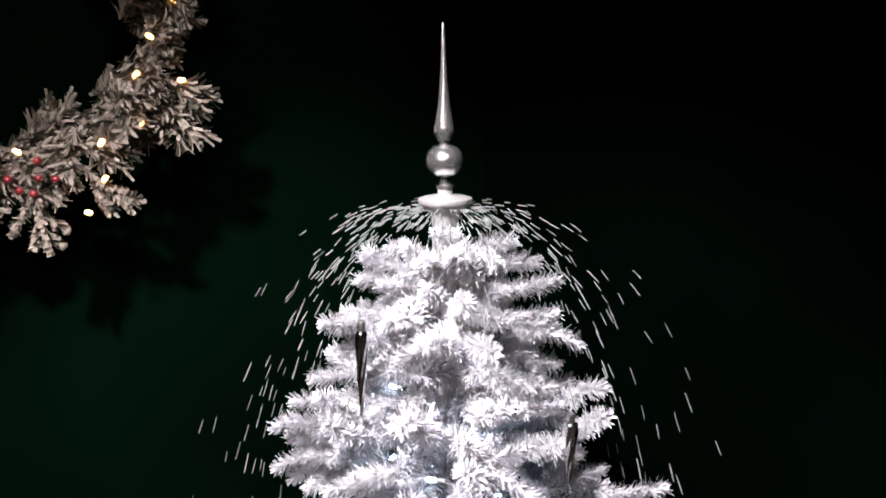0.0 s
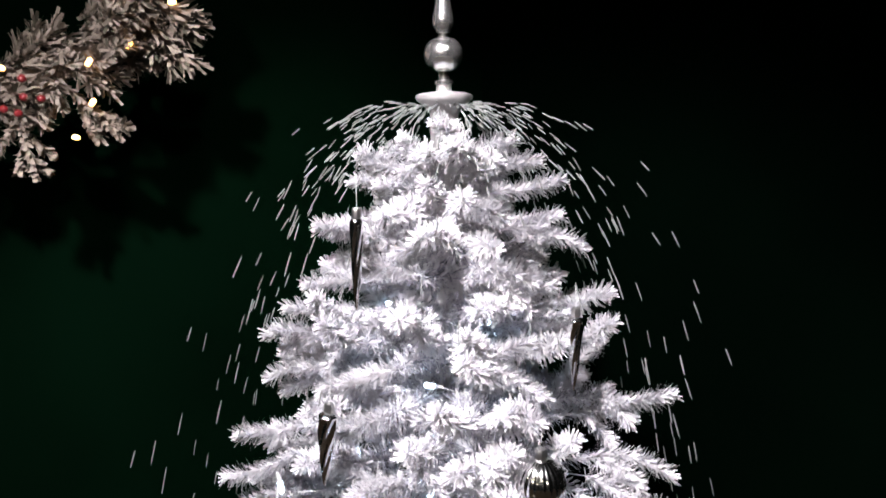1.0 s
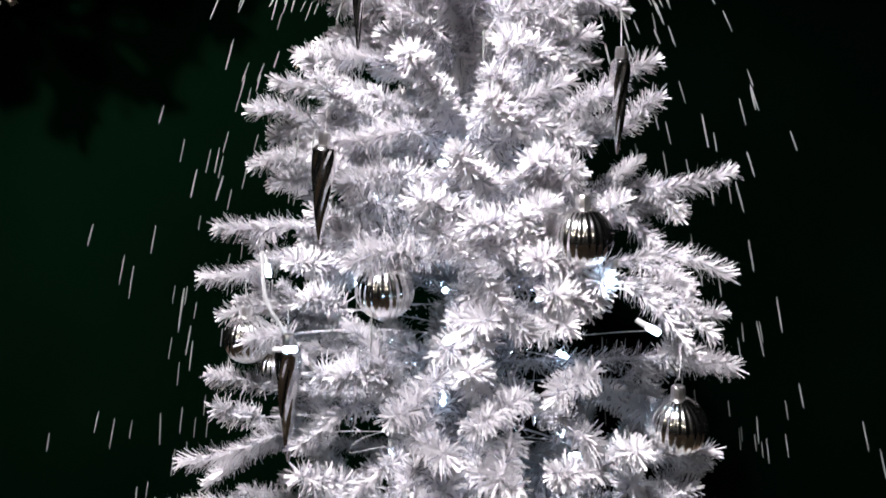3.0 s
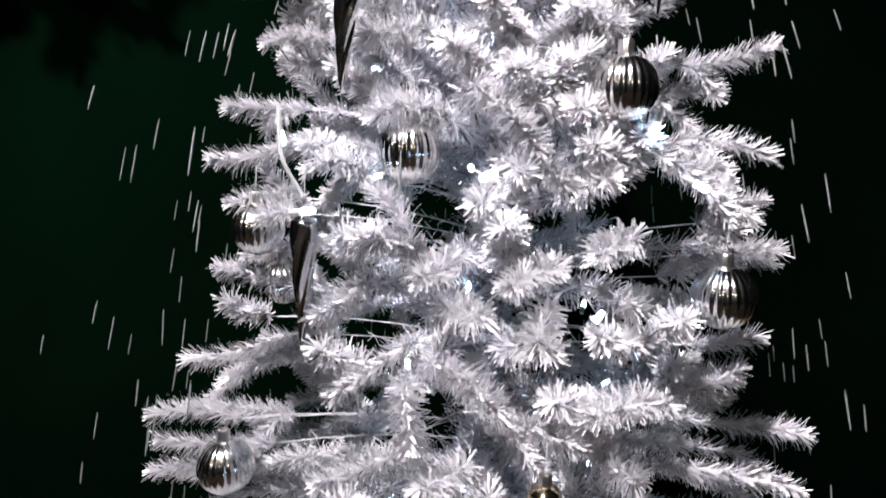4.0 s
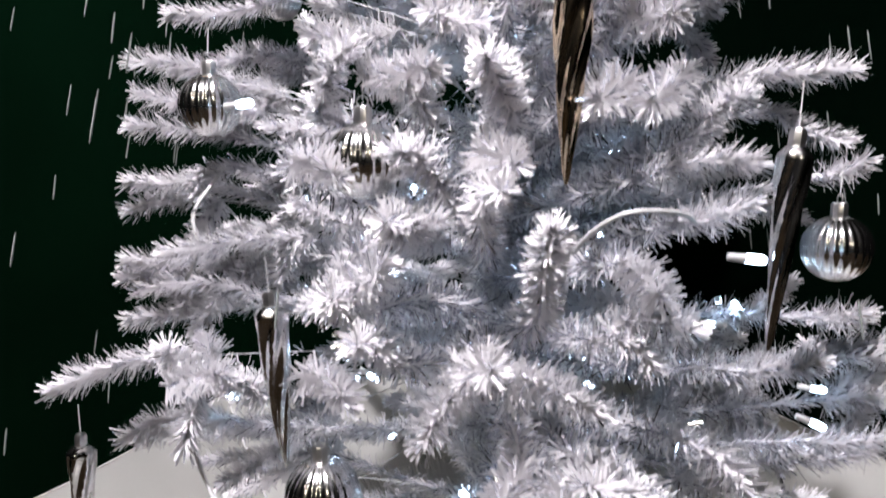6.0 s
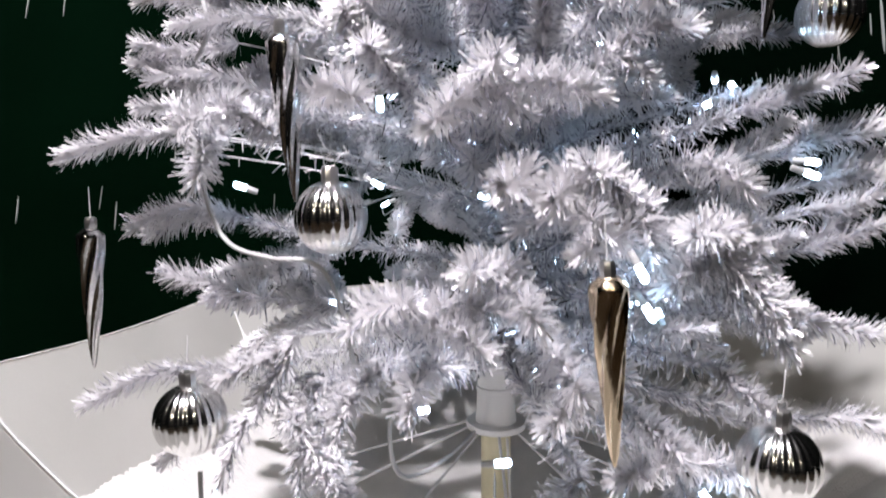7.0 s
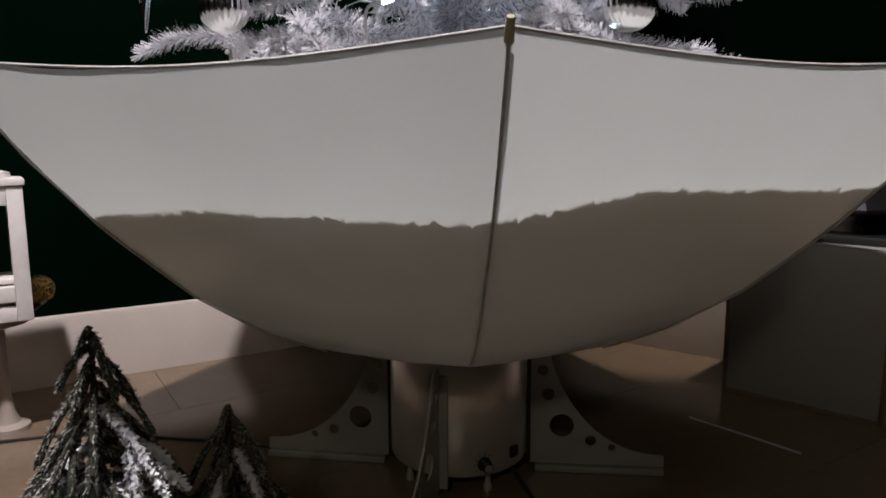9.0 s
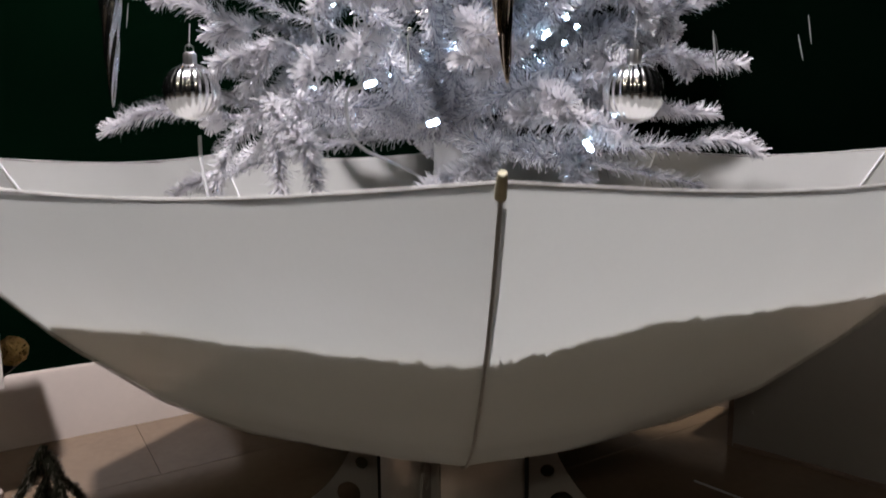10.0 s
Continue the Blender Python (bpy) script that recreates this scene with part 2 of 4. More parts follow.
def needle_mesh(name, twigs, rng, materials, per_m, length, width, lean, film=0.0, stem=0.0012, shares=None, wild=15, short=0.7, curl=0.09):
    """Twigs (start, end, bend) clothed all round in narrow needles, with a thin wire inside each."""
    vs, fs, mi, base = [], [], [], 0
    for a, b, sag in twigs:
        a, b = np.array(a, float), np.array(b, float)
        d = b - a
        ln = np.linalg.norm(d)
        d = d / ln
        ref = np.array((0, 0, 1.0)) if abs(d[2]) < 0.9 else np.array((1.0, 0, 0))
        u = np.cross(d, ref)
        u /= np.linalg.norm(u)
        w = np.cross(u, d)
        n = max(12, int(ln * per_m))
        s = np.sort(rng.random(n))
        ang = rng.random(n) * 2 * math.pi
        le = np.radians(lean + rng.normal(0, wild, n)) * (1 - 0.5 * np.clip((s - 0.86) / 0.14, 0, 1))
        nl = length * rng.uniform(short, 1.12, n) * (1 - 0.25 * np.clip((s - 0.85) / 0.15, 0, 1))
        bend = np.outer(sag * 4 * s * (1 - s) * ln, np.array((0, 0, 1.0)))
        p0 = a + np.outer(s * ln, d) + bend
        rad = np.outer(np.cos(ang), u) + np.outer(np.sin(ang), w)
        tang = -np.outer(np.sin(ang), u) + np.outer(np.cos(ang), w)
        tip = p0 + (nl * np.cos(le))[:, None] * d + (nl * np.sin(le))[:, None] * rad + rng.normal(0, curl, (n, 3)) * length
        hw = (width * rng.uniform(0.75, 1.2, n) / 2)[:, None]
        quad = np.stack([p0 - tang * hw, tip - tang * hw * 0.8, tip + tang * hw * 0.8, p0 + tang * hw], 1).reshape(-1, 3)
        vs.append(quad)
        idx = base + np.arange(n)[:, None] * 4
        fs.extend((idx + np.array([0, 1, 2, 3])).tolist())
        if shares:
            mi.extend(rng.choice(len(shares), n, p=shares).tolist())
        else:
            mi.extend((rng.random(n) < film).astype(int).tolist())
        base += n * 4
        k = 6
        q = np.linspace(0, 1, k)
        c = a + np.outer(q * ln, d) + np.outer(sag * 4 * q * (1 - q) * ln, np.array((0, 0, 1.0)))
        ring = np.concatenate([c + stem * (math.cos(t) * u + math.sin(t) * w) for t in (0, 2.094, 4.189)])
        vs.append(ring)
        for i in range(k - 1):
            for j in range(3):
                g = (j + 1) % 3
                fs.append([base + j * k + i, base + g * k + i, base + g * k + i + 1, base + j * k + i + 1])
                mi.append(len(materials) - 1)
        base += 3 * k
    me = bpy.data.meshes.new(name)
    me.from_pydata(np.concatenate(vs).tolist(), [], fs)
    for m in materials:
        me.materials.append(m)
    me.polygons.foreach_set("material_index", mi)
    me.update()
    return me


# ---------------------------------------------------------------- the corner of the shop
CORNER = Vector((0.09, 0.985))
LEFT_DIR = Vector((-0.85, -0.527)).normalized()
RIGHT_DIR = Vector((0.78, -0.62)).normalized()


def wall(name, a, b, h, material, label, thick=0.12):
    """An upright wall whose inner face runs from a to b, thickness on the outside."""
    a, b = Vector(a), Vector(b)
    d = (b - a).normalized()
    n = Vector((d.y, -d.x))
    if n.dot(Vector((0, -0.6)) - a) > 0:
        n = -n
    bm = bmesh.new()
    low = [bm.verts.new((*p, -0.02)) for p in (a, b, b + n * thick, a + n * thick)]
    top = [bm.verts.new((v.co.x, v.co.y, h)) for v in low]
    bm.faces.new(low)
    bm.faces.new(top)
    for k in range(4):
        bm.faces.new((low[k], low[(k + 1) % 4], top[(k + 1) % 4], top[k]))
    bmesh.ops.recalc_face_normals(bm, faces=bm.faces[:])
    return tagged(part(name, bm, material, smooth=False), label, "wall", kind="structure")


L_END = CORNER + LEFT_DIR * 3.2
R_END = CORNER + RIGHT_DIR * 3.2
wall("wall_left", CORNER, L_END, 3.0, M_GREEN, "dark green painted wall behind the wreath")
wall("wall_right", CORNER, R_END, 3.0, M_DARK, "near-black wall beside the tree, its missing light put into the paint")
# unseen side walls, back wall and ceiling, added to close off the dark room
BACK_Y = -5.2
wall("wall_side_a", L_END, (L_END.x, BACK_Y), 3.0, M_DARK, "unseen dark shop wall added to close the room")
wall("wall_side_b", R_END, (R_END.x, BACK_Y), 3.0, M_DARK, "unseen dark shop wall added to close the room")
wall("wall_back", (L_END.x, BACK_Y), (R_END.x, BACK_Y), 3.0, M_DARK, "unseen dark shop wall added to close the room")
bm = bmesh.new()
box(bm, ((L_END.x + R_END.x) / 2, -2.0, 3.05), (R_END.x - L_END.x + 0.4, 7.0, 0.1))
tagged(part("ceiling", bm, M_DARK, smooth=False), "unseen dark shop ceiling added to close the room", "ceiling", kind="structure")


def skirting(name, a, d, length, trim):
    """A painted board 15 cm high with a rounded upper edge, standing against the wall."""
    n = Vector((d.y, -d.x))
    if n.y > 0:
        n = -n
    bm = bmesh.new()
    t = 0.014
    prof = [(0.001, 0.0), (t, 0.0), (t, 0.142), (t * 0.8, 0.148), (t * 0.4, 0.15), (0.001, 0.15)]
    ends = []
    for s in (trim, length):
        ends.append([bm.verts.new((a.x + d.x * s + n.x * u, a.y + d.y * s + n.y * u, z)) for u, z in prof])
    for k in range(len(prof) - 1):
        bm.faces.new((ends[0][k], ends[0][k + 1], ends[1][k + 1], ends[1][k]))
    bm.faces.new(ends[0])
    bm.faces.new(ends[1])
    bmesh.ops.recalc_face_normals(bm, faces=bm.faces[:])
    tagged(part(name, bm, M_SKIRT), "white painted skirting board along the wall", "skirting board", kind="structure")


skirting("baseboard_left", CORNER, LEFT_DIR, 3.2, 0.016)
skirting("baseboard_right", CORNER, RIGHT_DIR, 3.2, 0.0)

bm = bmesh.new()
box(bm, ((L_END.x + R_END.x) / 2, -2.0, -0.03), (R_END.x - L_END.x + 0.4, 7.0, 0.05))
floor = tagged(part("floor", bm, M_JOINT, smooth=False), "glossy beige laminate floor in the shade of the canopy", "floor", kind="structure")

# ---------------------------------------------------------------- the inverted canopy
RIB_R, RIM_Z = 0.618, 0.559
PROFILE = [(0.0, 0.205), (0.10, 0.2055), (0.17, 0.218), (0.25, 0.243), (0.33, 0.281), (0.416, 0.338), (0.50, 0.413), (0.565, 0.485), (0.618, 0.559)]
PR = np.array([p[0] for p in PROFILE])
PZ = np.array([p[1] for p in PROFILE])
RIB_ANGLES = [math.radians(-89 + 45 * k) for k in range(8)]


def bowl(a, s):
    """Point of the canopy at angle a and share s (0 centre, 1 rim) of the profile."""
    k = ((a - RIB_ANGLES[0]) / (math.pi / 4)) % 1.0
    chord = math.cos(math.pi / 8) / math.cos((k - 0.5) * math.pi / 4)
    bulge = math.sin(math.pi * k)
    flat = chord + (1 - chord) * 0.45 * (1 - s)
    r = RIB_R * s
    z = float(np.interp(r, PR, PZ)) - 0.012 * bulge * s ** 3 + 0.023 * (1 - ((1 - math.sin(a)) / 2) ** 2) * s ** 3
    return Vector((r * flat * math.cos(a), r * flat * math.sin(a), z))


canopy = thing("snow_canopy", "white nylon umbrella canopy opened upwards to catch the foam snow", "umbrella canopy")
for k in range(8):
    a0 = RIB_ANGLES[k]
    bm = bmesh.new()
    nu, nv = 16, 26
    grid = []
    for i in range(nv + 1):
        s = 0.06 + 0.94 * i / nv
        row = []
        for j in range(nu + 1):
            a = a0 + math.pi / 4 * j / nu
            p = bowl(a, s)
            w = noise.noise(Vector((p.x * 9, p.y * 9, 3.1))) * 0.0042 + noise.noise(Vector((p.x * 28, p.y * 28, 7.7))) * 0.0012
            p.z += w * math.sin(math.pi * j / nu)
            row.append(bm.verts.new(p))
        grid.append(row)
    for i in range(nv):
        for j in range(nu):
            bm.faces.new((grid[i][j], grid[i][j + 1], grid[i + 1][j + 1], grid[i + 1][j]))
    part("panel", bm, M_FABRIC, canopy)
    bm = bmesh.new()
    tube(bm, [bowl(a0 + math.pi / 4 * j / nu, 1.0) + Vector((0, 0, 0.001)) for j in range(nu + 1)], 0.0013, 6)
    part("rim_binding", bm, M_SEAM, canopy, "grey stitched binding")
    out = Vector((math.cos(a0), math.sin(a0), 0))
    bm = bmesh.new()
    tube(bm, [bowl(a0, 0.12 + 0.87 * i / 20) + Vector((0, 0, 0.005)) - out * 0.003 for i in range(21)], 0.0018, 8)
    part("rib", bm, M_WIRE, canopy, "white steel rib")
    bm = bmesh.new()
    tube(bm, [bowl(a0, 0.40 + 0.60 * i / 20) + out * 0.0010 + Vector((0, 0, -0.0010)) for i in range(21)], 0.0012, 6)
    part("seam", bm, M_SEAM, canopy, "dark seam over the rib")
    bm = bmesh.new()
    tip = bowl(a0, 1.0)
    up = (bowl(a0, 1.0) - bowl(a0, 0.94)).normalized()
    tube(bm, [tip - up * 0.008, tip + up * 0.005, tip + up * 0.007], 0.0032, 10, 0.0024)
    part("rib_tip", bm, M_BRASS, canopy, "yellowed rib end cap")
    bm = bmesh.new()
    tube(bm, [Vector((0.024 * out.x, 0.024 * out.y, 0.507)), bowl(a0, 0.62) + Vector((0, 0, 0.008))], 0.0017, 6)
    part("stretcher", bm, M_WIRE, canopy, "thin white stretcher wire")

# the bed of foam snow in the canopy
SNOW_EDGE = [(-210, 0.412), (-180, 0.416), (-150, 0.426), (-133, 0.436), (-117, 0.447), (-109, 0.445), (-101, 0.438), (-89, 0.443), (-80, 0.455), (-75, 0.462), (-66, 0.461), (-49, 0.456), (0, 0.466), (60, 0.44), (150, 0.412)]


def snow_level(a, crumbs=True):
    deg = (math.degrees(a) + 210) % 360 - 210
    ca, sa = math.cos(a), math.sin(a)
    level = float(np.interp(deg, [q[0] for q in SNOW_EDGE], [q[1] for q in SNOW_EDGE]))
    if not crumbs:
        return level
    return level + 0.0015 * noise.noise(Vector((ca * 40, sa * 40, 1.3))) \
        + 0.0024 * noise.noise(Vector((ca * 110, sa * 110, 2.3))) + 0.0050 * noise.noise(Vector((ca * 260, sa * 260, 4.3)))


def shore(a, level):
    """Share of the canopy's profile at which it reaches a height."""
    lo_s, hi_s = 0.3, 1.0
    for _ in range(24):
        mid = (lo_s + hi_s) / 2
        if bowl(a, mid).z < level:
            lo_s = mid
        else:
            hi_s = mid
    return lo_s


bm = bmesh.new()
na, nr = 1440, 20
top, low = [], []
for i in range(na):
    a = 2 * math.pi * i / na
    lv, even = snow_level(a), snow_level(a, False)
    edge, calm = shore(a, lv), shore(a, even)
    rt, rl = [], []
    for j in range(nr + 1):
        q = j / nr
        b = bowl(a, 0.07 + (calm - 0.07) * q + (edge - calm) * q ** 10)
        fill = 0.075 * (1 - q ** 3) + 0.012
        hump = 0.012 * noise.noise(Vector((b.x * 6, b.y * 6, 5.0))) + 0.004 * noise.noise(Vector((b.x * 25, b.y * 25, 2.0)))
        z = b.z + max(0.004, min(fill + hump * (1 - q), even - b.z + 0.035 + hump))
        rt.append(bm.verts.new((b.x * 0.992, b.y * 0.992, z if j < nr else b.z + 0.006)))
        rl.append(bm.verts.new((b.x * 0.996, b.y * 0.996, b.z + 0.0035)))
    top.append(rt)
    low.append(rl)
for i in range(na):
    k = (i + 1) % na
    for j in range(nr):
        bm.faces.new((top[i][j], top[k][j], top[k][j + 1], top[i][j + 1]))
        bm.faces.new((low[i][j], low[i][j + 1], low[k][j + 1], low[k][j]))
    bm.faces.new((top[i][nr], top[k][nr], low[k][nr], low[i][nr]))
    bm.faces.new((low[i][0], low[k][0], top[k][0], top[i][0]))
bmesh.ops.recalc_face_normals(bm, faces=bm.faces[:])
tagged(part("foam_snow", bm, M_SNOW), "bed of white foam snow lying in the fabric canopy", "snow", kind="stuff")

# ---------------------------------------------------------------- the blower base with its four legs
base = thing("blower_base", "round silver blower base on four perforated legs under the canopy", "tree stand")
bm = bmesh.new()
lathe(bm, [(0.0, 0.030), (0.099, 0.030), (0.103, 0.033), (0.105, 0.037), (0.105, 0.196), (0.103, 0.201), (0.099, 0.2035), (0.0, 0.2035)], 64)
part("housing", bm, M_ALU, base, "brushed silver cylinder")


def gusset(bm):
    """A leg plate: tall at the housing, sweeping down to a long toe, with round holes and a flat foot bar."""
    outline = [(0.0, 0.012)]
    outline += [(0.0, 0.188), (0.006, 0.196), (0.022, 0.196), (0.030, 0.188)]
    for i in range(15):
        t = i / 14
        outline.append((0.033 + 0.168 * t ** 1.25, 0.178 - 0.148 * (1 - (1 - t) ** 2.1)))
    outline += [(0.204, 0.028), (0.204, 0.012)]
    holes = [(0.020, 0.160, 0.0085), (0.029, 0.122, 0.010), (0.050, 0.073, 0.0185), (0.094, 0.050, 0.0085), (0.126, 0.040, 0.006)]
    outer = [bm.verts.new((x, 0, z)) for x, z in outline]
    edges = [bm.edges.new((outer[k], outer[(k + 1) % len(outer)])) for k in range(len(outer))]
    for cx, cz, r in holes:
        ring = [bm.verts.new((cx + r * math.cos(2 * math.pi * k / 20), 0, cz + r * math.sin(2 * math.pi * k / 20))) for k in range(20)]
        edges += [bm.edges.new((ring[k], ring[(k + 1) % 20])) for k in range(20)]
    bmesh.ops.triangle_fill(bm, use_beauty=True, use_dissolve=True, edges=edges, normal=(0, 1, 0))
    g = bmesh.ops.extrude_face_region(bm, geom=bm.faces[:])
    bmesh.ops.translate(bm, vec=(0, 0.003, 0), verts=[v for v in g["geom"] if isinstance(v, bmesh.types.BMVert)])
    bmesh.ops.translate(bm, vec=(0, -0.0015, 0), verts=bm.verts[:])
    bmesh.ops.recalc_face_normals(bm, faces=bm.faces[:])


for k in range(4):
    turn = Matrix.Rotation(math.radians((-6, 81, 171, -107)[k]), 4, "Z")
    bm = bmesh.new()
    gusset(bm)
    leg = part("leg", bm, M_STEEL, base, "grey steel plate with round holes", smooth=False)
    leg.matrix_basis = turn @ pose(0.108, 0, 0)
    bm = bmesh.new()
    box(bm, (0.107, 0, 0.005), (0.194, 0.016, 0.010), bevel=0.002)
    part("foot_bar", bm, M_STEEL, leg, "grey steel foot bar")
    bm = bmesh.new()
    box(bm, (-0.001, 0, 0.10), (0.006, 0.026, 0.165), bevel=0.001)
    part("mounting_plate", bm, M_STEEL if k == 3 else M_BLACK, leg, "grey mounting strip" if k == 3 else "black mounting strip")
knob_dir = math.radians(-72)
kn = Matrix.Translation((0.105 * math.cos(knob_dir), 0.105 * math.sin(knob_dir), 0.052)) @ Matrix.Rotation(knob_dir, 4, "Z") @ Matrix.Rotation(math.radians(90), 4, "Y")
bm = bmesh.new()
lathe(bm, [(0.0, 0.0), (0.0105, 0.0), (0.0105, 0.003), (0.0085, 0.005), (0.008, 0.017), (0.007, 0.018), (0.0, 0.018)], 28, kn, 14, 0.06)
knob = part("knob", bm, M_BLACK, base, "black dial with a grey face")
bm = bmesh.new()
lathe(bm, [(0.0, 0.0182), (0.006, 0.0182), (0.0058, 0.0188), (0.0, 0.0188)], 24, kn)
part("knob_face", bm, M_STEEL, knob)
for k in range(9):
    a = math.radians(-215 + 32 * k)
    bm = bmesh.new()
    box(bm, (0, 0, 0), (0.0016, 0.0016, 0.0008))
    tick = part("dial_mark", bm, M_BLACK, base, smooth=False)
    tick.matrix_basis = kn @ pose(0.0145 * math.cos(a), 0.0145 * math.sin(a), 0.0012)
sock_dir = math.radians(-43)
bm = bmesh.new()
box(bm, (0, 0, 0), (0.008, 0.016, 0.016), bevel=0.0015)
part("power_socket", bm, M_BLACK, base, "black power socket").matrix_basis = Matrix.Rotation(sock_dir, 4, "Z") @ pose(0.105, 0, 0.058)
for k in range(4):
    a = math.radians(-62 + 90 * k)
    bm = bmesh.new()
    lathe(bm, [(0.0, 0.0), (0.006, 0.0), (0.006, 0.008), (0.004, 0.012), (0.004, 0.031)], 16, Matrix.Translation((0.085 * math.cos(a), 0.085 * math.sin(a), 0)))
    part("foot", bm, M_ALU, base, "small metal foot")

# ---------------------------------------------------------------- the white tree
TREE_R = [(0.50, 0.34), (0.58, 0.37), (0.68, 0.40), (0.80, 0.39), (0.95, 0.355), (1.10, 0.315), (1.25, 0.275), (1.40, 0.235), (1.50, 0.185), (1.60, 0.13), (1.65, 0.10), (1.70, 0.08)]


def tree_r(z):
    return float(np.interp(z, [p[0] for p in TREE_R], [p[1] for p in TREE_R]))


tree = thing("christmas_tree", "white artificial christmas tree with silvery tinsel needles, standing in the canopy", "christmas tree")
bm = bmesh.new()
lathe(bm, [(0.0, 0.2), (0.0175, 0.2), (0.0175, 0.503), (0.0, 0.503)], 28)
part("lower_tube", bm, M_CREAM, tree, "cream plastic snow tube")
bm = bmesh.new()
lathe(bm, [(0.0, 0.503), (0.034, 0.503), (0.035, 0.506), (0.034, 0.510), (0.024, 0.511), (0.023, 0.520), (0.022, 0.548), (0.0235, 0.549), (0.0235, 0.553), (0.022, 0.554), (0.0215, 0.592), (0.018, 0.594), (0.0, 0.594)], 36)
part("collar", bm, M_WHITEPL, tree, "white plastic tube collar")
bm = bmesh.new()
lathe(bm, [(0.0, 0.594), (0.012, 0.594), (0.012, 1.66), (0.0, 1.66)], 20)
part("trunk", bm, M_WHITEPL, tree, "white trunk tube")
bm = bmesh.new()
lathe(bm, [(0.0, 1.64), (0.0165, 1.64), (0.0165, 1.722), (0.0185, 1.727), (0.024, 1.733), (0.032, 1.739), (0.0335, 1.742), (0.033, 1.745), (0.026, 1.7475), (0.011, 1.749), (0.009, 1.7495), (0.0085, 1.757), (0.0, 1.757)], 40)
part("snow_outlet", bm, M_CAPPAINT, tree, "silver snow outlet cap")

MATS = [M_NEEDLE, M_TINSEL, M_STEM]
rng = np.random.default_rng(11)
sleeve = new("trunk_needles", needle_mesh("trunk_needles", [((0, 0, 0.595), (0, 0, 1.655), 0.0)], rng, MATS, 8500, 0.046, 0.0011, 42, film=0.5, wild=20, short=0.5, curl=0.12))
sleeve.parent = tree
rng = np.random.default_rng(7)
BRUSH, SPINE, BARE = {}, {}, {}
for size in (0.035, 0.05, 0.07, 0.09, 0.115, 0.145, 0.18):
    BRUSH[size] = [needle_mesh("twig", [((0, 0, 0), (size, 0, 0), sag)], rng, MATS, 7800, 0.0172, 0.0019, 64, film=0.18, wild=17, short=0.6, curl=0.10) for sag in (0.03, 0.09, 0.15, -0.08, -0.03)]
for size in (0.06, 0.10, 0.14, 0.19, 0.25, 0.31):
    SPINE[size] = [needle_mesh("branch", [((0, 0, 0), (size, 0, 0), sag)], rng, MATS, 4200, 0.018, 0.0016, 62, film=0.5, stem=0.0019, wild=24, short=0.5, curl=0.15) for sag in (0.0, 0.04, -0.03)]
    BARE[size] = [needle_mesh("branch", [((0, 0, 0), (size, 0, 0), 0.03)], rng, MATS, 150, 0.012, 0.0012, 62, film=0.5, stem=0.0007)]


def brush(kinds, name, root, tip):
    """A clothed wire from root to tip, picked from the ready lengths."""
    root, tip = Vector(root), Vector(tip)
    d = tip - root
    size = min(kinds, key=lambda q: abs(q - d.length))
    pick = kinds[size]
    ob = new(name, pick[int(rng.integers(len(pick)))])
    ob.parent = tree
    q = d.to_track_quat("X", "Z").to_matrix().to_4x4()
    ob.matrix_basis = Matrix.Translation(root) @ q @ Matrix.Rotation(rng.uniform(-0.5, 0.5), 4, "X") @ Matrix.Diagonal((d.length / size, 1, 1, 1))


# open places that one can look through, each as (x, z) at 0.2 m before and 0.3 m behind the trunk
GAPS = [(-0.056, 1.278, -0.066, 1.212), (-0.107, 1.174, -0.166, 1.011), (-0.053, 1.093, -0.061, 0.852), (0.047, 1.175, 0.132, 1.013), (0.118, 1.272, 0.270, 1.201),
        (0.117, 1.256, 0.280, 1.316), (0.070, 1.172, 0.188, 1.151), (-0.107, 1.105, -0.159, 1.018), (-0.061, 0.905, -0.061, 0.899), (-0.117, 0.801, -0.169, 0.699),
        (0.184, 1.120, 0.412, 1.048), (-0.131, 0.696, -0.188, 0.676)]


def open_place(p, room):
    f = (p[1] + 0.2) / 0.5
    return any(math.hypot(p[0] - a - (c - a) * f, p[2] - b - (d - b) * f) < room for a, b, c, d in GAPS)


def spine(end):
    """The wire that carries a twig, from the trunk out to where the twig forks off."""
    r = math.hypot(end[0], end[1])
    if r > 0.05:
        z = min(1.64, max(0.605, end[2] - 0.22 * r))
        root = Vector((end[0] / r * 0.012, end[1] / r * 0.012, z))
        blocked = any(open_place(root.lerp(Vector(end), k), 0.036) for k in (0.3, 0.5, 0.7, 0.9))
        brush(BARE if blocked else SPINE, "branch", root, end)


BAUBLES = [(0.092, -0.206, 1.369), (-0.071, -0.187, 1.322), (0.175, -0.212, 1.208), (-0.222, -0.087, 1.246), (-0.228, 0.026, 1.166), (-0.108, -0.273, 0.998), (0.245, -0.21, 0.926), (-0.243, -0.164, 1.042), (-0.14, -0.295, 0.776), (-0.243, -0.302, 0.634), (0.147, -0.361, 0.624)]


def twigs(ends):
    """Front and side twigs, each given by its fork and its tip."""
    for root, tip in ends:
        spine(root)
        brush(BRUSH, "twig", root, tip)
        a, d = Vector(root), Vector(tip) - Vector(root)
        if d.length > 0.06:
            side = Vector((rng.normal(0, 0.6), rng.uniform(-0.1, 0.7), rng.normal(0, 0.7))).normalized()
            fork = a + d * rng.uniform(0.0, 0.3)
            end = fork + (d.normalized() * 0.75 + side * 0.66) * rng.uniform(0.045, 0.07)
            if not open_place(end, 0.045) and math.hypot(end.x, end.y) < 0.95 * tree_r(end.z):
                brush(BRUSH, "twig", fork, end)


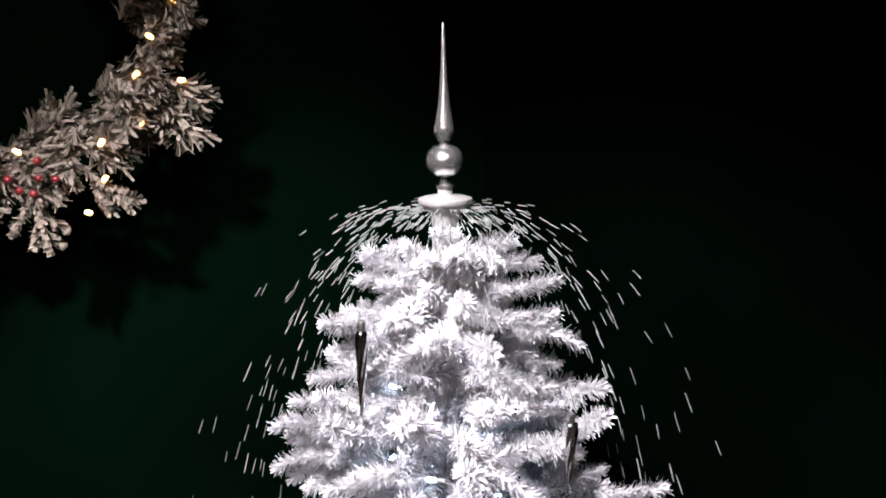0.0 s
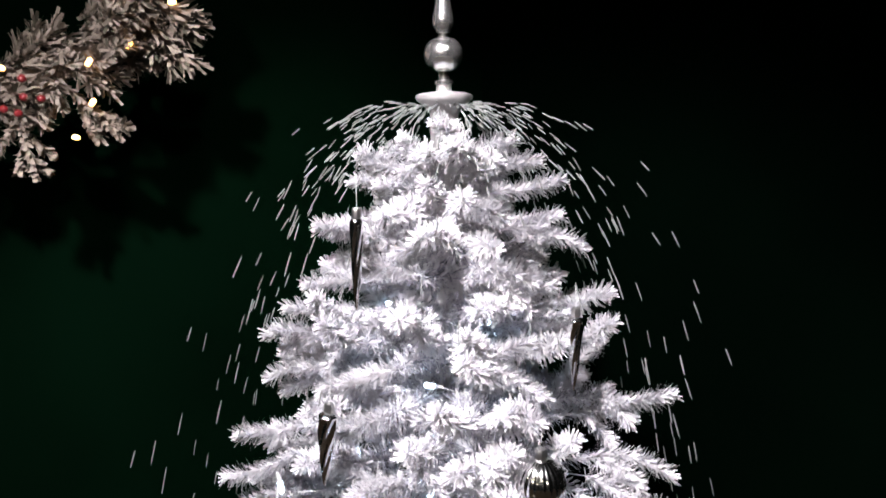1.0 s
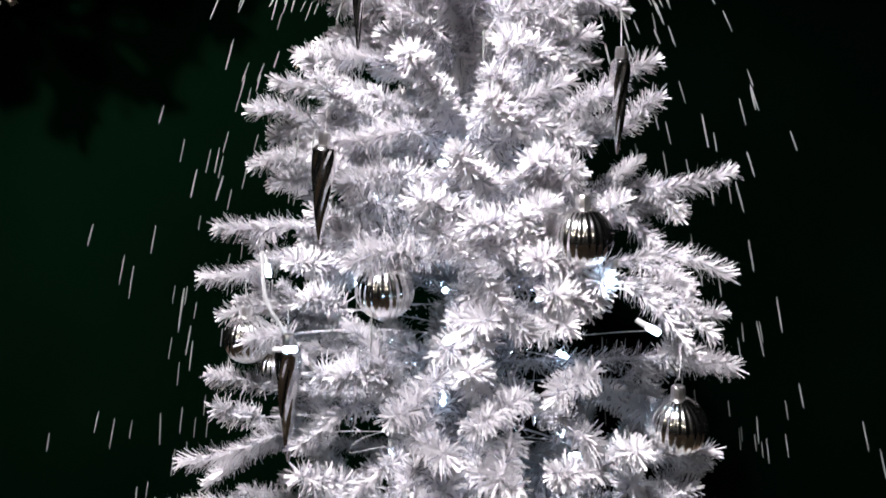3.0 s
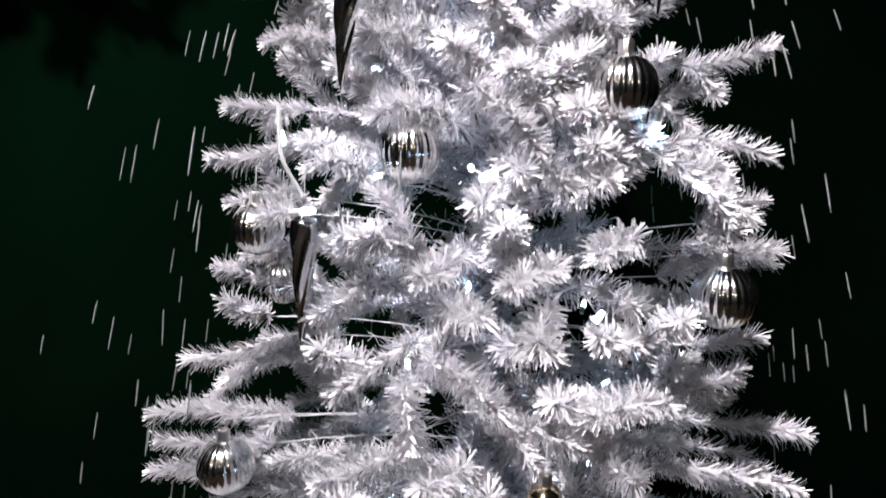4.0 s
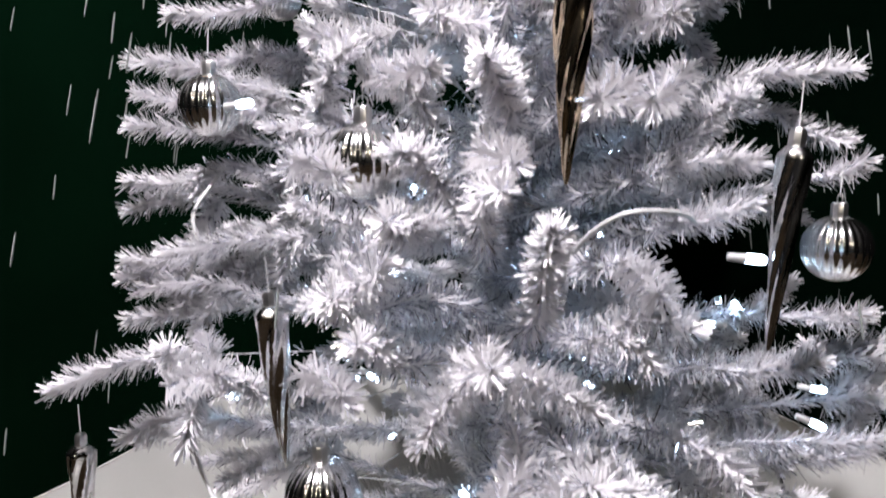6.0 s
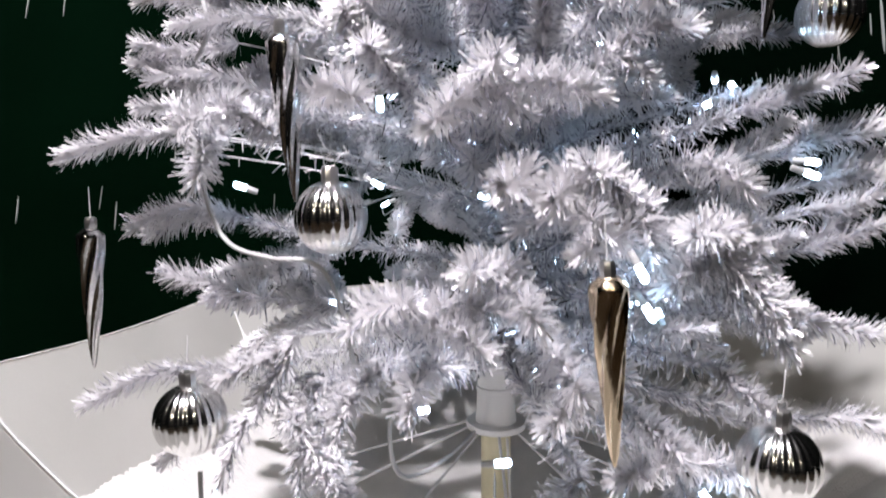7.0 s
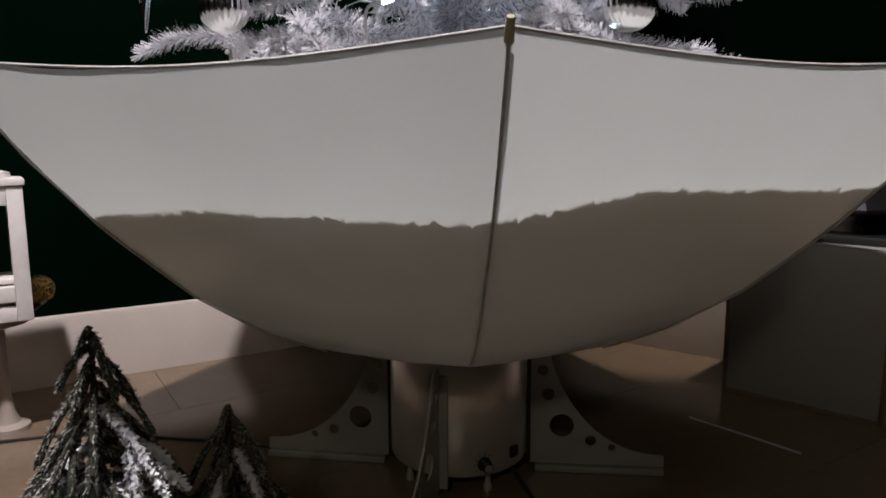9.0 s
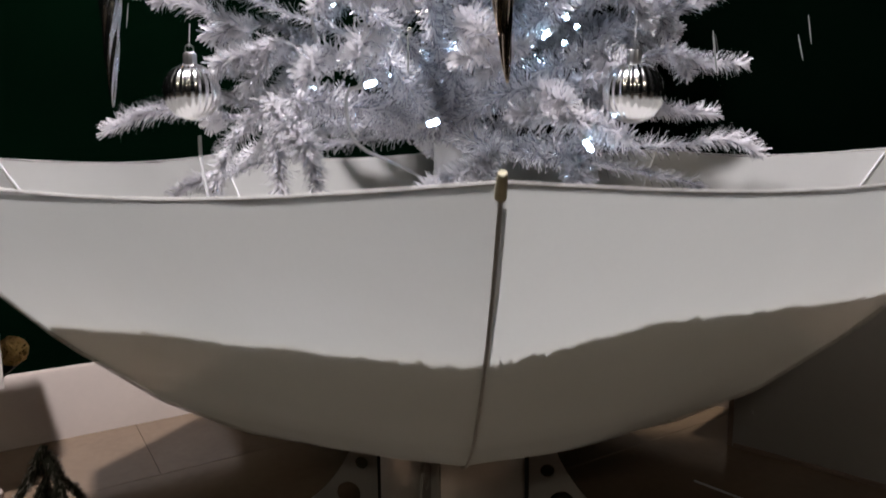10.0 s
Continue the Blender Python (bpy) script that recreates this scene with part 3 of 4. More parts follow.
# ends between 1.56 and 1.70 m
twigs([
    ((0.001, -0.036, 1.662), (-0.044, -0.061, 1.698)), ((0.035, -0.033, 1.647), (0.008, -0.078, 1.689)), ((0.008, 0.018, 1.649), (0.081, -0.007, 1.689)),
    ((-0.026, -0.039, 1.648), (-0.018, -0.078, 1.683)), ((-0.066, 0.013, 1.664), (-0.097, -0.012, 1.681)), ((-0.007, 0.013, 1.650), (-0.096, -0.012, 1.675)),
    ((0.036, 0.009, 1.663), (0.107, -0.016, 1.669)), ((0.048, 0.002, 1.626), (0.134, -0.023, 1.647)), ((-0.047, 0.010, 1.621), (-0.107, -0.015, 1.645)),
    ((0.021, -0.069, 1.624), (0.059, -0.095, 1.617)), ((0.054, 0.002, 1.601), (0.132, -0.023, 1.606)), ((-0.092, -0.005, 1.587), (-0.149, -0.030, 1.597)),
    ((-0.044, -0.061, 1.591), (-0.087, -0.086, 1.597)), ((0.014, -0.080, 1.573), (-0.029, -0.119, 1.596)), ((0.098, -0.008, 1.576), (0.159, -0.033, 1.566)),
    ((-0.032, -0.088, 1.551), (-0.085, -0.113, 1.559)),
])
# ends between 1.43 and 1.55 m
twigs([
    ((0.036, -0.092, 1.557), (0.090, -0.117, 1.547)), ((0.049, -0.074, 1.526), (0.115, -0.099, 1.539)), ((0.069, -0.113, 1.519), (0.033, -0.153, 1.529)),
    ((-0.099, -0.011, 1.528), (-0.164, -0.036, 1.528)), ((-0.037, -0.118, 1.504), (-0.050, -0.153, 1.520)), ((0.147, -0.023, 1.488), (0.187, -0.048, 1.516)),
    ((-0.105, -0.080, 1.470), (-0.134, -0.105, 1.503)), ((-0.112, -0.021, 1.491), (-0.185, -0.046, 1.502)), ((0.093, -0.104, 1.466), (0.122, -0.129, 1.487)),
    ((0.167, -0.026, 1.450), (0.194, -0.051, 1.482)), ((0.056, -0.133, 1.450), (0.017, -0.179, 1.482)), ((-0.150, -0.035, 1.455), (-0.208, -0.060, 1.473)),
    ((-0.054, -0.126, 1.455), (-0.128, -0.151, 1.445)), ((0.028, -0.145, 1.483), (0.100, -0.172, 1.442)), ((0.028, -0.151, 1.404), (-0.009, -0.199, 1.440)),
    ((-0.089, -0.134, 1.388), (-0.127, -0.159, 1.430)),
])
# ends between 1.32 and 1.43 m
twigs([
    ((0.097, -0.159, 1.406), (0.051, -0.198, 1.429)), ((0.055, -0.158, 1.405), (0.088, -0.188, 1.423)), ((-0.151, -0.035, 1.423), (-0.208, -0.060, 1.420)),
    ((0.172, -0.068, 1.396), (0.253, -0.093, 1.411)), ((-0.058, -0.159, 1.419), (-0.102, -0.187, 1.411)), ((-0.010, -0.171, 1.383), (-0.039, -0.213, 1.403)),
    ((0.032, -0.173, 1.344), (0.065, -0.209, 1.396)), ((0.110, -0.151, 1.357), (0.131, -0.176, 1.394)), ((-0.087, -0.158, 1.362), (-0.125, -0.183, 1.388)),
    ((0.054, -0.172, 1.351), (0.003, -0.222, 1.383)), ((0.154, -0.041, 1.362), (0.216, -0.066, 1.369)), ((-0.175, -0.060, 1.358), (-0.242, -0.085, 1.361)),
    ((0.097, -0.183, 1.333), (0.053, -0.223, 1.355)), ((-0.042, -0.179, 1.347), (-0.096, -0.210, 1.350)), ((0.105, -0.189, 1.305), (0.064, -0.227, 1.329)),
    ((-0.026, -0.190, 1.374), (0.024, -0.236, 1.324)),
])
# ends between 1.25 and 1.31 m
twigs([
    ((-0.180, -0.072, 1.330), (-0.257, -0.097, 1.314)), ((-0.107, -0.170, 1.298), (-0.139, -0.195, 1.314)), ((-0.006, -0.192, 1.295), (0.015, -0.239, 1.311)),
    ((0.162, -0.071, 1.319), (0.256, -0.096, 1.309)), ((0.056, -0.194, 1.285), (0.078, -0.229, 1.302)), ((0.006, -0.198, 1.321), (0.043, -0.240, 1.299)),
    ((0.015, -0.199, 1.277), (-0.020, -0.245, 1.287)), ((0.007, -0.201, 1.237), (-0.004, -0.250, 1.270)), ((-0.180, -0.060, 1.271), (-0.243, -0.085, 1.270)),
    ((0.203, -0.068, 1.244), (0.253, -0.093, 1.269)), ((-0.165, -0.129, 1.265), (-0.199, -0.154, 1.266)), ((0.142, -0.135, 1.315), (0.194, -0.160, 1.265)),
    ((-0.087, -0.193, 1.251), (-0.124, -0.220, 1.262)), ((-0.056, -0.199, 1.228), (-0.106, -0.229, 1.261)), ((0.161, -0.084, 1.304), (0.239, -0.109, 1.253)),
    ((0.107, -0.208, 1.256), (0.068, -0.246, 1.250)),
])
# ends between 1.16 and 1.25 m
twigs([
    ((0.187, -0.126, 1.236), (0.206, -0.151, 1.250)), ((-0.034, -0.212, 1.244), (-0.063, -0.251, 1.235)), ((0.219, -0.106, 1.222), (0.252, -0.131, 1.229)),
    ((0.046, -0.211, 1.234), (0.001, -0.260, 1.229)), ((0.164, -0.076, 1.193), (0.263, -0.101, 1.210)), ((-0.208, -0.073, 1.188), (-0.259, -0.098, 1.210)),
    ((-0.047, -0.217, 1.205), (-0.019, -0.264, 1.209)), ((0.076, -0.214, 1.217), (0.098, -0.247, 1.208)), ((-0.110, -0.202, 1.220), (-0.143, -0.227, 1.199)),
    ((0.125, -0.205, 1.172), (0.138, -0.231, 1.194)), ((0.117, -0.222, 1.177), (0.066, -0.261, 1.193)), ((0.036, -0.223, 1.206), (0.021, -0.269, 1.190)),
    ((0.007, -0.225, 1.170), (0.031, -0.270, 1.183)), ((-0.216, -0.082, 1.157), (-0.251, -0.107, 1.181)), ((-0.109, -0.208, 1.153), (-0.142, -0.234, 1.176)),
    ((0.169, -0.145, 1.146), (0.220, -0.170, 1.161)),
])
# ends between 1.06 and 1.15 m
twigs([
    ((0.075, -0.234, 1.125), (0.030, -0.279, 1.151)), ((0.137, -0.179, 1.112), (0.194, -0.204, 1.147)), ((-0.074, -0.221, 1.174), (-0.128, -0.250, 1.145)),
    ((-0.056, -0.233, 1.164), (-0.008, -0.282, 1.144)), ((0.127, -0.237, 1.128), (0.061, -0.277, 1.137)), ((-0.198, -0.088, 1.141), (-0.288, -0.113, 1.125)),
    ((-0.007, -0.242, 1.119), (0.048, -0.284, 1.118)), ((-0.078, -0.242, 1.148), (-0.069, -0.280, 1.115)), ((0.070, -0.244, 1.095), (0.095, -0.280, 1.090)),
    ((-0.027, -0.248, 1.088), (-0.062, -0.289, 1.090)), ((-0.088, -0.234, 1.085), (-0.141, -0.262, 1.080)), ((-0.240, -0.114, 1.065), (-0.311, -0.139, 1.080)),
    ((-0.195, -0.085, 1.053), (-0.287, -0.110, 1.075)), ((-0.142, -0.244, 1.029), (-0.116, -0.276, 1.072)), ((0.216, -0.134, 1.064), (0.280, -0.159, 1.065)),
    ((-0.007, -0.254, 1.027), (-0.030, -0.300, 1.063)),
])
# ends between 0.97 and 1.06 m
twigs([
    ((-0.210, -0.114, 1.038), (-0.312, -0.139, 1.056)), ((-0.111, -0.257, 1.054), (-0.062, -0.298, 1.055)), ((0.155, -0.196, 1.052), (0.209, -0.221, 1.054)),
    ((0.118, -0.246, 1.010), (0.141, -0.274, 1.037)), ((0.067, -0.262, 1.050), (0.038, -0.306, 1.034)), ((0.106, -0.261, 1.054), (0.072, -0.301, 1.032)),
    ((-0.241, -0.120, 1.019), (-0.317, -0.145, 1.027)), ((0.230, -0.132, 1.034), (0.279, -0.157, 1.008)), ((-0.056, -0.267, 0.974), (-0.085, -0.305, 1.004)),
    ((-0.032, -0.271, 0.996), (-0.013, -0.319, 0.995)), ((0.095, -0.256, 0.989), (0.143, -0.285, 0.993)), ((0.262, -0.147, 0.977), (0.284, -0.172, 0.992)),
    ((-0.160, -0.263, 0.994), (-0.123, -0.296, 0.988)), ((-0.236, -0.124, 0.993), (-0.319, -0.149, 0.982)), ((-0.031, -0.274, 0.958), (-0.020, -0.321, 0.980)),
    ((0.102, -0.264, 0.954), (0.138, -0.295, 0.969)),
])
# ends between 0.86 and 0.96 m
twigs([
    ((-0.069, -0.277, 0.951), (-0.092, -0.314, 0.962)), ((0.007, -0.278, 0.890), (0.008, -0.327, 0.959)), ((-0.254, -0.114, 0.962), (-0.323, -0.139, 0.956)),
    ((-0.145, -0.283, 0.903), (-0.092, -0.320, 0.938)), ((-0.165, -0.161, 0.934), (-0.279, -0.186, 0.925)), ((-0.244, -0.130, 0.920), (-0.324, -0.155, 0.916)),
    ((0.061, -0.289, 0.931), (0.074, -0.329, 0.915)), ((-0.115, -0.280, 0.895), (-0.128, -0.312, 0.914)), ((-0.271, -0.123, 0.886), (-0.330, -0.148, 0.898)),
    ((0.043, -0.291, 0.879), (0.092, -0.329, 0.895)), ((-0.092, -0.290, 0.865), (-0.110, -0.325, 0.887)), ((-0.228, -0.122, 0.876), (-0.318, -0.147, 0.885)),
    ((0.231, -0.207, 0.871), (0.255, -0.232, 0.881)), ((-0.047, -0.299, 0.858), (-0.029, -0.345, 0.877)), ((-0.272, -0.124, 0.866), (-0.330, -0.149, 0.863)),
    ((0.156, -0.268, 0.849), (0.189, -0.293, 0.863)),
])
# ends between 0.79 and 0.86 m
twigs([
    ((-0.254, -0.199, 0.821), (-0.269, -0.224, 0.858)), ((-0.257, -0.256, 0.839), (-0.208, -0.281, 0.856)), ((-0.026, -0.304, 0.862), (0.030, -0.350, 0.854)),
    ((-0.151, -0.296, 0.859), (-0.117, -0.331, 0.853)), ((-0.185, -0.255, 0.830), (-0.213, -0.280, 0.850)), ((0.264, -0.169, 0.833), (0.314, -0.194, 0.843)),
    ((-0.029, -0.307, 0.863), (-0.069, -0.348, 0.835)), ((0.235, -0.172, 0.816), (0.298, -0.197, 0.833)), ((-0.244, -0.167, 0.835), (-0.365, -0.207, 0.819)),
    ((0.074, -0.311, 0.777), (0.022, -0.358, 0.812)), ((-0.237, -0.246, 0.833), (-0.240, -0.271, 0.801)), ((-0.008, -0.315, 0.809), (-0.027, -0.361, 0.800)),
    ((0.258, -0.176, 0.792), (0.318, -0.201, 0.799)), ((0.107, -0.307, 0.813), (0.126, -0.340, 0.796)), ((0.039, -0.313, 0.804), (0.002, -0.363, 0.790)),
    ((0.235, -0.213, 0.772), (0.275, -0.238, 0.787)),
])
# ends between 0.65 and 0.77 m
twigs([
    ((0.009, -0.317, 0.787), (0.030, -0.363, 0.774)), ((0.145, -0.315, 0.757), (0.091, -0.353, 0.768)), ((0.071, -0.317, 0.787), (0.020, -0.365, 0.760)),
    ((0.257, -0.167, 0.732), (0.312, -0.192, 0.759)), ((-0.248, -0.135, 0.763), (-0.337, -0.160, 0.755)), ((-0.014, -0.319, 0.741), (-0.048, -0.363, 0.749)),
    ((-0.206, -0.218, 0.702), (-0.277, -0.243, 0.729)), ((-0.126, -0.318, 0.701), (-0.084, -0.358, 0.728)), ((0.112, -0.300, 0.725), (0.168, -0.328, 0.718)),
    ((-0.030, -0.320, 0.737), (-0.008, -0.369, 0.717)), ((0.076, -0.304, 0.774), (0.159, -0.334, 0.705)), ((-0.093, -0.323, 0.713), (-0.040, -0.368, 0.700)),
    ((0.006, -0.321, 0.693), (0.021, -0.368, 0.671)), ((0.232, -0.180, 0.686), (0.307, -0.205, 0.668)), ((-0.168, -0.266, 0.685), (-0.223, -0.291, 0.661)),
    ((-0.070, -0.315, 0.677), (-0.084, -0.355, 0.654)),
])
# ends between 0.45 and 0.65 m
twigs([
    ((0.060, -0.314, 0.669), (0.004, -0.364, 0.652)), ((0.131, -0.298, 0.667), (0.153, -0.329, 0.647)), ((-0.111, -0.302, 0.667), (-0.132, -0.335, 0.639)),
    ((0.072, -0.303, 0.634), (0.094, -0.341, 0.617)), ((0.159, -0.304, 0.587), (0.050, -0.348, 0.607)), ((-0.252, -0.151, 0.618), (-0.374, -0.191, 0.603)),
    ((-0.175, -0.283, 0.626), (-0.136, -0.314, 0.577)), ((0.261, -0.188, 0.583), (0.324, -0.213, 0.573)), ((-0.203, -0.197, 0.625), (-0.249, -0.222, 0.549)),
    ((0.040, -0.283, 0.577), (-0.037, -0.327, 0.539)), ((-0.283, -0.110, 0.552), (-0.333, -0.135, 0.524)), ((-0.164, -0.247, 0.638), (-0.168, -0.272, 0.513)),
    ((0.122, -0.263, 0.571), (0.105, -0.298, 0.491)), ((0.290, -0.137, 0.537), (0.272, -0.162, 0.452)),
])

# the far side, and the shaded inner twigs
n_br = 62
for i in range(n_br):
    z = 0.60 + 0.98 * (i + 0.5) / n_br
    a = (i * 0.618034 % 1.0) * math.pi * 1.12 - 0.06 * math.pi
    r = tree_r(z) * rng.uniform(0.78, 0.98)
    lift = rng.uniform(-0.12, 0.24) * r
    end = Vector((0.55 * r * math.cos(a), 0.55 * r * math.sin(a), z + 0.5 * lift))
    if not open_place(end, 0.045):
        spine(end)
    for k in range(4):
        b = a + (-0.42, 0.38, 0.0, 0.15)[k] + rng.uniform(-0.12, 0.12)
        q = r * (0.86, 0.9, 1.0, 0.8)[k]
        tip = (q * math.cos(b), q * math.sin(b), z + lift + rng.uniform(-0.08, 0.08) * min(1.0, 4 * r))
        if not open_place(tip, 0.045) and not open_place((end + Vector(tip)) / 2, 0.045):
            brush(BRUSH, "twig", end, tip)
for i in range(22):
    z = 1.56 + 0.075 * (i + 0.5) / 22
    a = i * 2.39996 + 0.4
    r = tree_r(z) * rng.uniform(0.55, 0.95)
    brush(BRUSH, "twig", (0.01 * math.cos(a), 0.01 * math.sin(a), z - 0.02), (r * math.cos(a), r * math.sin(a), z + rng.uniform(0.0, 0.025)))
n_in = 120
for i in range(n_in):
    z = 0.62 + 1.0 * (i + 0.5) / n_in
    a = i * 2.39996 + 1.1
    r = tree_r(z) * rng.uniform(0.40, 0.66)
    root = Vector((0.3 * r * math.cos(a), 0.3 * r * math.sin(a), z - 0.02))
    tip = Vector((r * math.cos(a + rng.uniform(-0.5, 0.5)), r * math.sin(a), z + rng.uniform(-0.02, 0.05)))
    if not open_place((root + tip) / 2, 0.05) and not open_place(tip, 0.05):
        brush(BRUSH, "twig", root, tip)

# ---------------------------------------------------------------- finial
fin = thing("tree_finial", "tall polished silver finial with ball and spire on top", "tree topper", (0, 0, 1.757))
bm = bmesh.new()
lathe(bm, [(0.0, 0.0), (0.011, 0.0), (0.011, 0.004), (0.006, 0.005), (0.006, 0.020), (0.0, 0.020)], 28)
part("stem", bm, M_FINIAL, fin)
bm = bmesh.new()
lathe(bm, [(0.0, 0.0135)] + [(0.0225 * math.sin(math.pi * t / 18) ** 0.8, 0.0335 - 0.0195 * math.cos(math.pi * t / 18)) for t in range(1, 18)] + [(0.0, 0.053)], 40)
part("ball", bm, M_FINIAL, fin)
bm = bmesh.new()
lathe(bm, [(0.0, 0.05), (0.0055, 0.051), (0.0055, 0.057), (0.0085, 0.058), (0.0085, 0.061), (0.0115, 0.065), (0.0127, 0.069), (0.0120, 0.074), (0.0096, 0.086), (0.0074, 0.100), (0.0055, 0.117), (0.0040, 0.137), (0.0030, 0.158), (0.0023, 0.180), (0.0019, 0.190), (0.0012, 0.193), (0.0, 0.1935)], 32)
part("spire", bm, M_FINIAL, fin)

# ---------------------------------------------------------------- ornaments
BALL_R = 0.0256


def bauble(place, r=BALL_R, tone=M_SILVER, hang=0.035):
    ob = thing("bauble", "shiny silver fluted glass bauble hanging from a branch", "christmas bauble", place, rng.uniform(0, 40), "baubles on the tree")
    bm = bmesh.new()
    prof = [(0.0, -r)] + [(r * math.sin(math.pi * t / 22), -r * math.cos(math.pi * t / 22)) for t in range(1, 22)] + [(0.0, r)]
    lathe(bm, prof, 120, flute=24, depth=0.045)
    part("shell", bm, tone, ob)
    bm = bmesh.new()
    lathe(bm, [(0.0055, r * 0.96), (0.006, r * 0.97), (0.006, r + 0.008), (0.005, r + 0.0095), (0.0, r + 0.0095)], 20, flute=10, depth=0.08)
    part("cap", bm, M_SATIN, ob, "crimped metal cap")
    bm = bmesh.new()
    pts = [(0.004 * math.cos(t), 0, r + 0.0125 + 0.004 * math.sin(t)) for t in np.linspace(0, 2 * math.pi, 13)]
    tube(bm, pts, 0.0005, 5)
    part("loop", bm, M_SATIN, ob)
    bm = bmesh.new()
    tube(bm, [(0.0, 0, r + 0.014), (0.002, 0.001, r + hang)], 0.0004, 4)
    part("thread", bm, M_WIRE, ob)
    return ob


for p in BAUBLES:
    bauble(p)


def icicle(top, length, tone=M_ICE, lean=0.0, thick=0.0118, label="long twisted mirror-silver icicle ornament hanging from a branch"):
    ob = thing("icicle_ornament", label, "icicle ornament", top, rng.uniform(0, 90), "icicles on the tree")
    ob.matrix_world = Matrix.Translation(top) @ Matrix.Rotation(lean, 4, "Y") @ Matrix.Rotation(rng.uniform(0, 6), 4, "Z")
    bm = bmesh.new()
    seg, n = 40, 70
    rings = []
    for i in range(n + 1):
        t = i / n
        r = thick * (min(1, t / 0.06) ** 0.5) * (1 - t) ** 0.70 + 0.0007
        ring = []
        for k in range(seg):
            a = 2 * math.pi * k / seg
            q = r * (1 + 0.13 * math.cos(6 * a + t * 15) * min(1, t * 6) + 0.03 * math.cos(2 * a - t * 9))
            ring.append(bm.verts.new((q * math.cos(a), q * math.sin(a), -length * t)))
        rings.append(ring)
    for a, b in zip(rings, rings[1:]):
        for k in range(seg):
            bm.faces.new((a[k], a[(k + 1) % seg], b[(k + 1) % seg], b[k]))
    bm.faces.new(rings[0])
    bm.faces.new(rings[-1])
    bmesh.ops.recalc_face_normals(bm, faces=bm.faces[:])
    part("shaft", bm, tone, ob)
    bm = bmesh.new()
    lathe(bm, [(0.0, -0.002), (0.005, -0.002), (0.005, 0.006), (0.004, 0.008), (0.0, 0.008)], 16, flute=8, depth=0.08)
    part("cap", bm, M_SATIN, ob, "small metal cap")
    bm = bmesh.new()
    tube(bm, [(0, 0, 0.007), (0.001, 0, 0.035)], 0.0004, 4)
    part("thread", bm, M_WIRE, ob)
    return ob


SILVER_ICE, CHAMPAGNE = "long twisted mirror-silver icicle ornament hanging from a branch", "long twisted mirror icicle ornament in champagne tone"
for top, ln, lean, thick in [((-0.089, -0.134, 1.624), 0.100, 0.04, 0.0068), ((0.136, -0.132, 1.516), 0.085, 0.0, 0.0078), ((-0.112, -0.213, 1.448), 0.078, 0.10, 0.0095), ((-0.159, -0.176, 1.272), 0.115, 0.06, 0.0112),
                             ((-0.370, -0.170, 0.759), 0.128, 0.05, 0.0112), ((-0.174, -0.276, 0.904), 0.118, -0.05, 0.0112), ((0.142, -0.341, 1.006), 0.120, 0.08, 0.0088)]:
    icicle(top, ln, M_ICE, lean, thick, SILVER_ICE)
icicle((0.024, -0.300, 1.100), 0.118, M_BRONZE, 0.03, 0.0118, CHAMPAGNE)
icicle((0.032, -0.378, 0.749), 0.118, M_BRONZE, -0.06, 0.0108, CHAMPAGNE)

# ---------------------------------------------------------------- light string
chain = thing("light_string", "white cable of small cool white lights wound through the tree", "fairy lights")


def led(at, d, parent=None):
    """A lens on a white socket, pointing along d."""
    d = Vector(d).normalized()
    m = Matrix.Translation(at) @ d.to_track_quat("Z", "Y").to_matrix().to_4x4()
    bm = bmesh.new()
    lathe(bm, [(0.0, -0.009), (0.0022, -0.009), (0.0026, 0.0), (0.0024, 0.001), (0.0, 0.001)], 12, m)
    s = part("socket", bm, M_CABLE, chain)
    bm = bmesh.new()
    lathe(bm, [(0.0, 0.001), (0.0025, 0.001), (0.0027, 0.006), (0.0028, 0.010), (0.0020, 0.0122), (0.0, 0.013)], 12, m)
    part("bulb", bm, M_LED, s, "lit cool white lens")


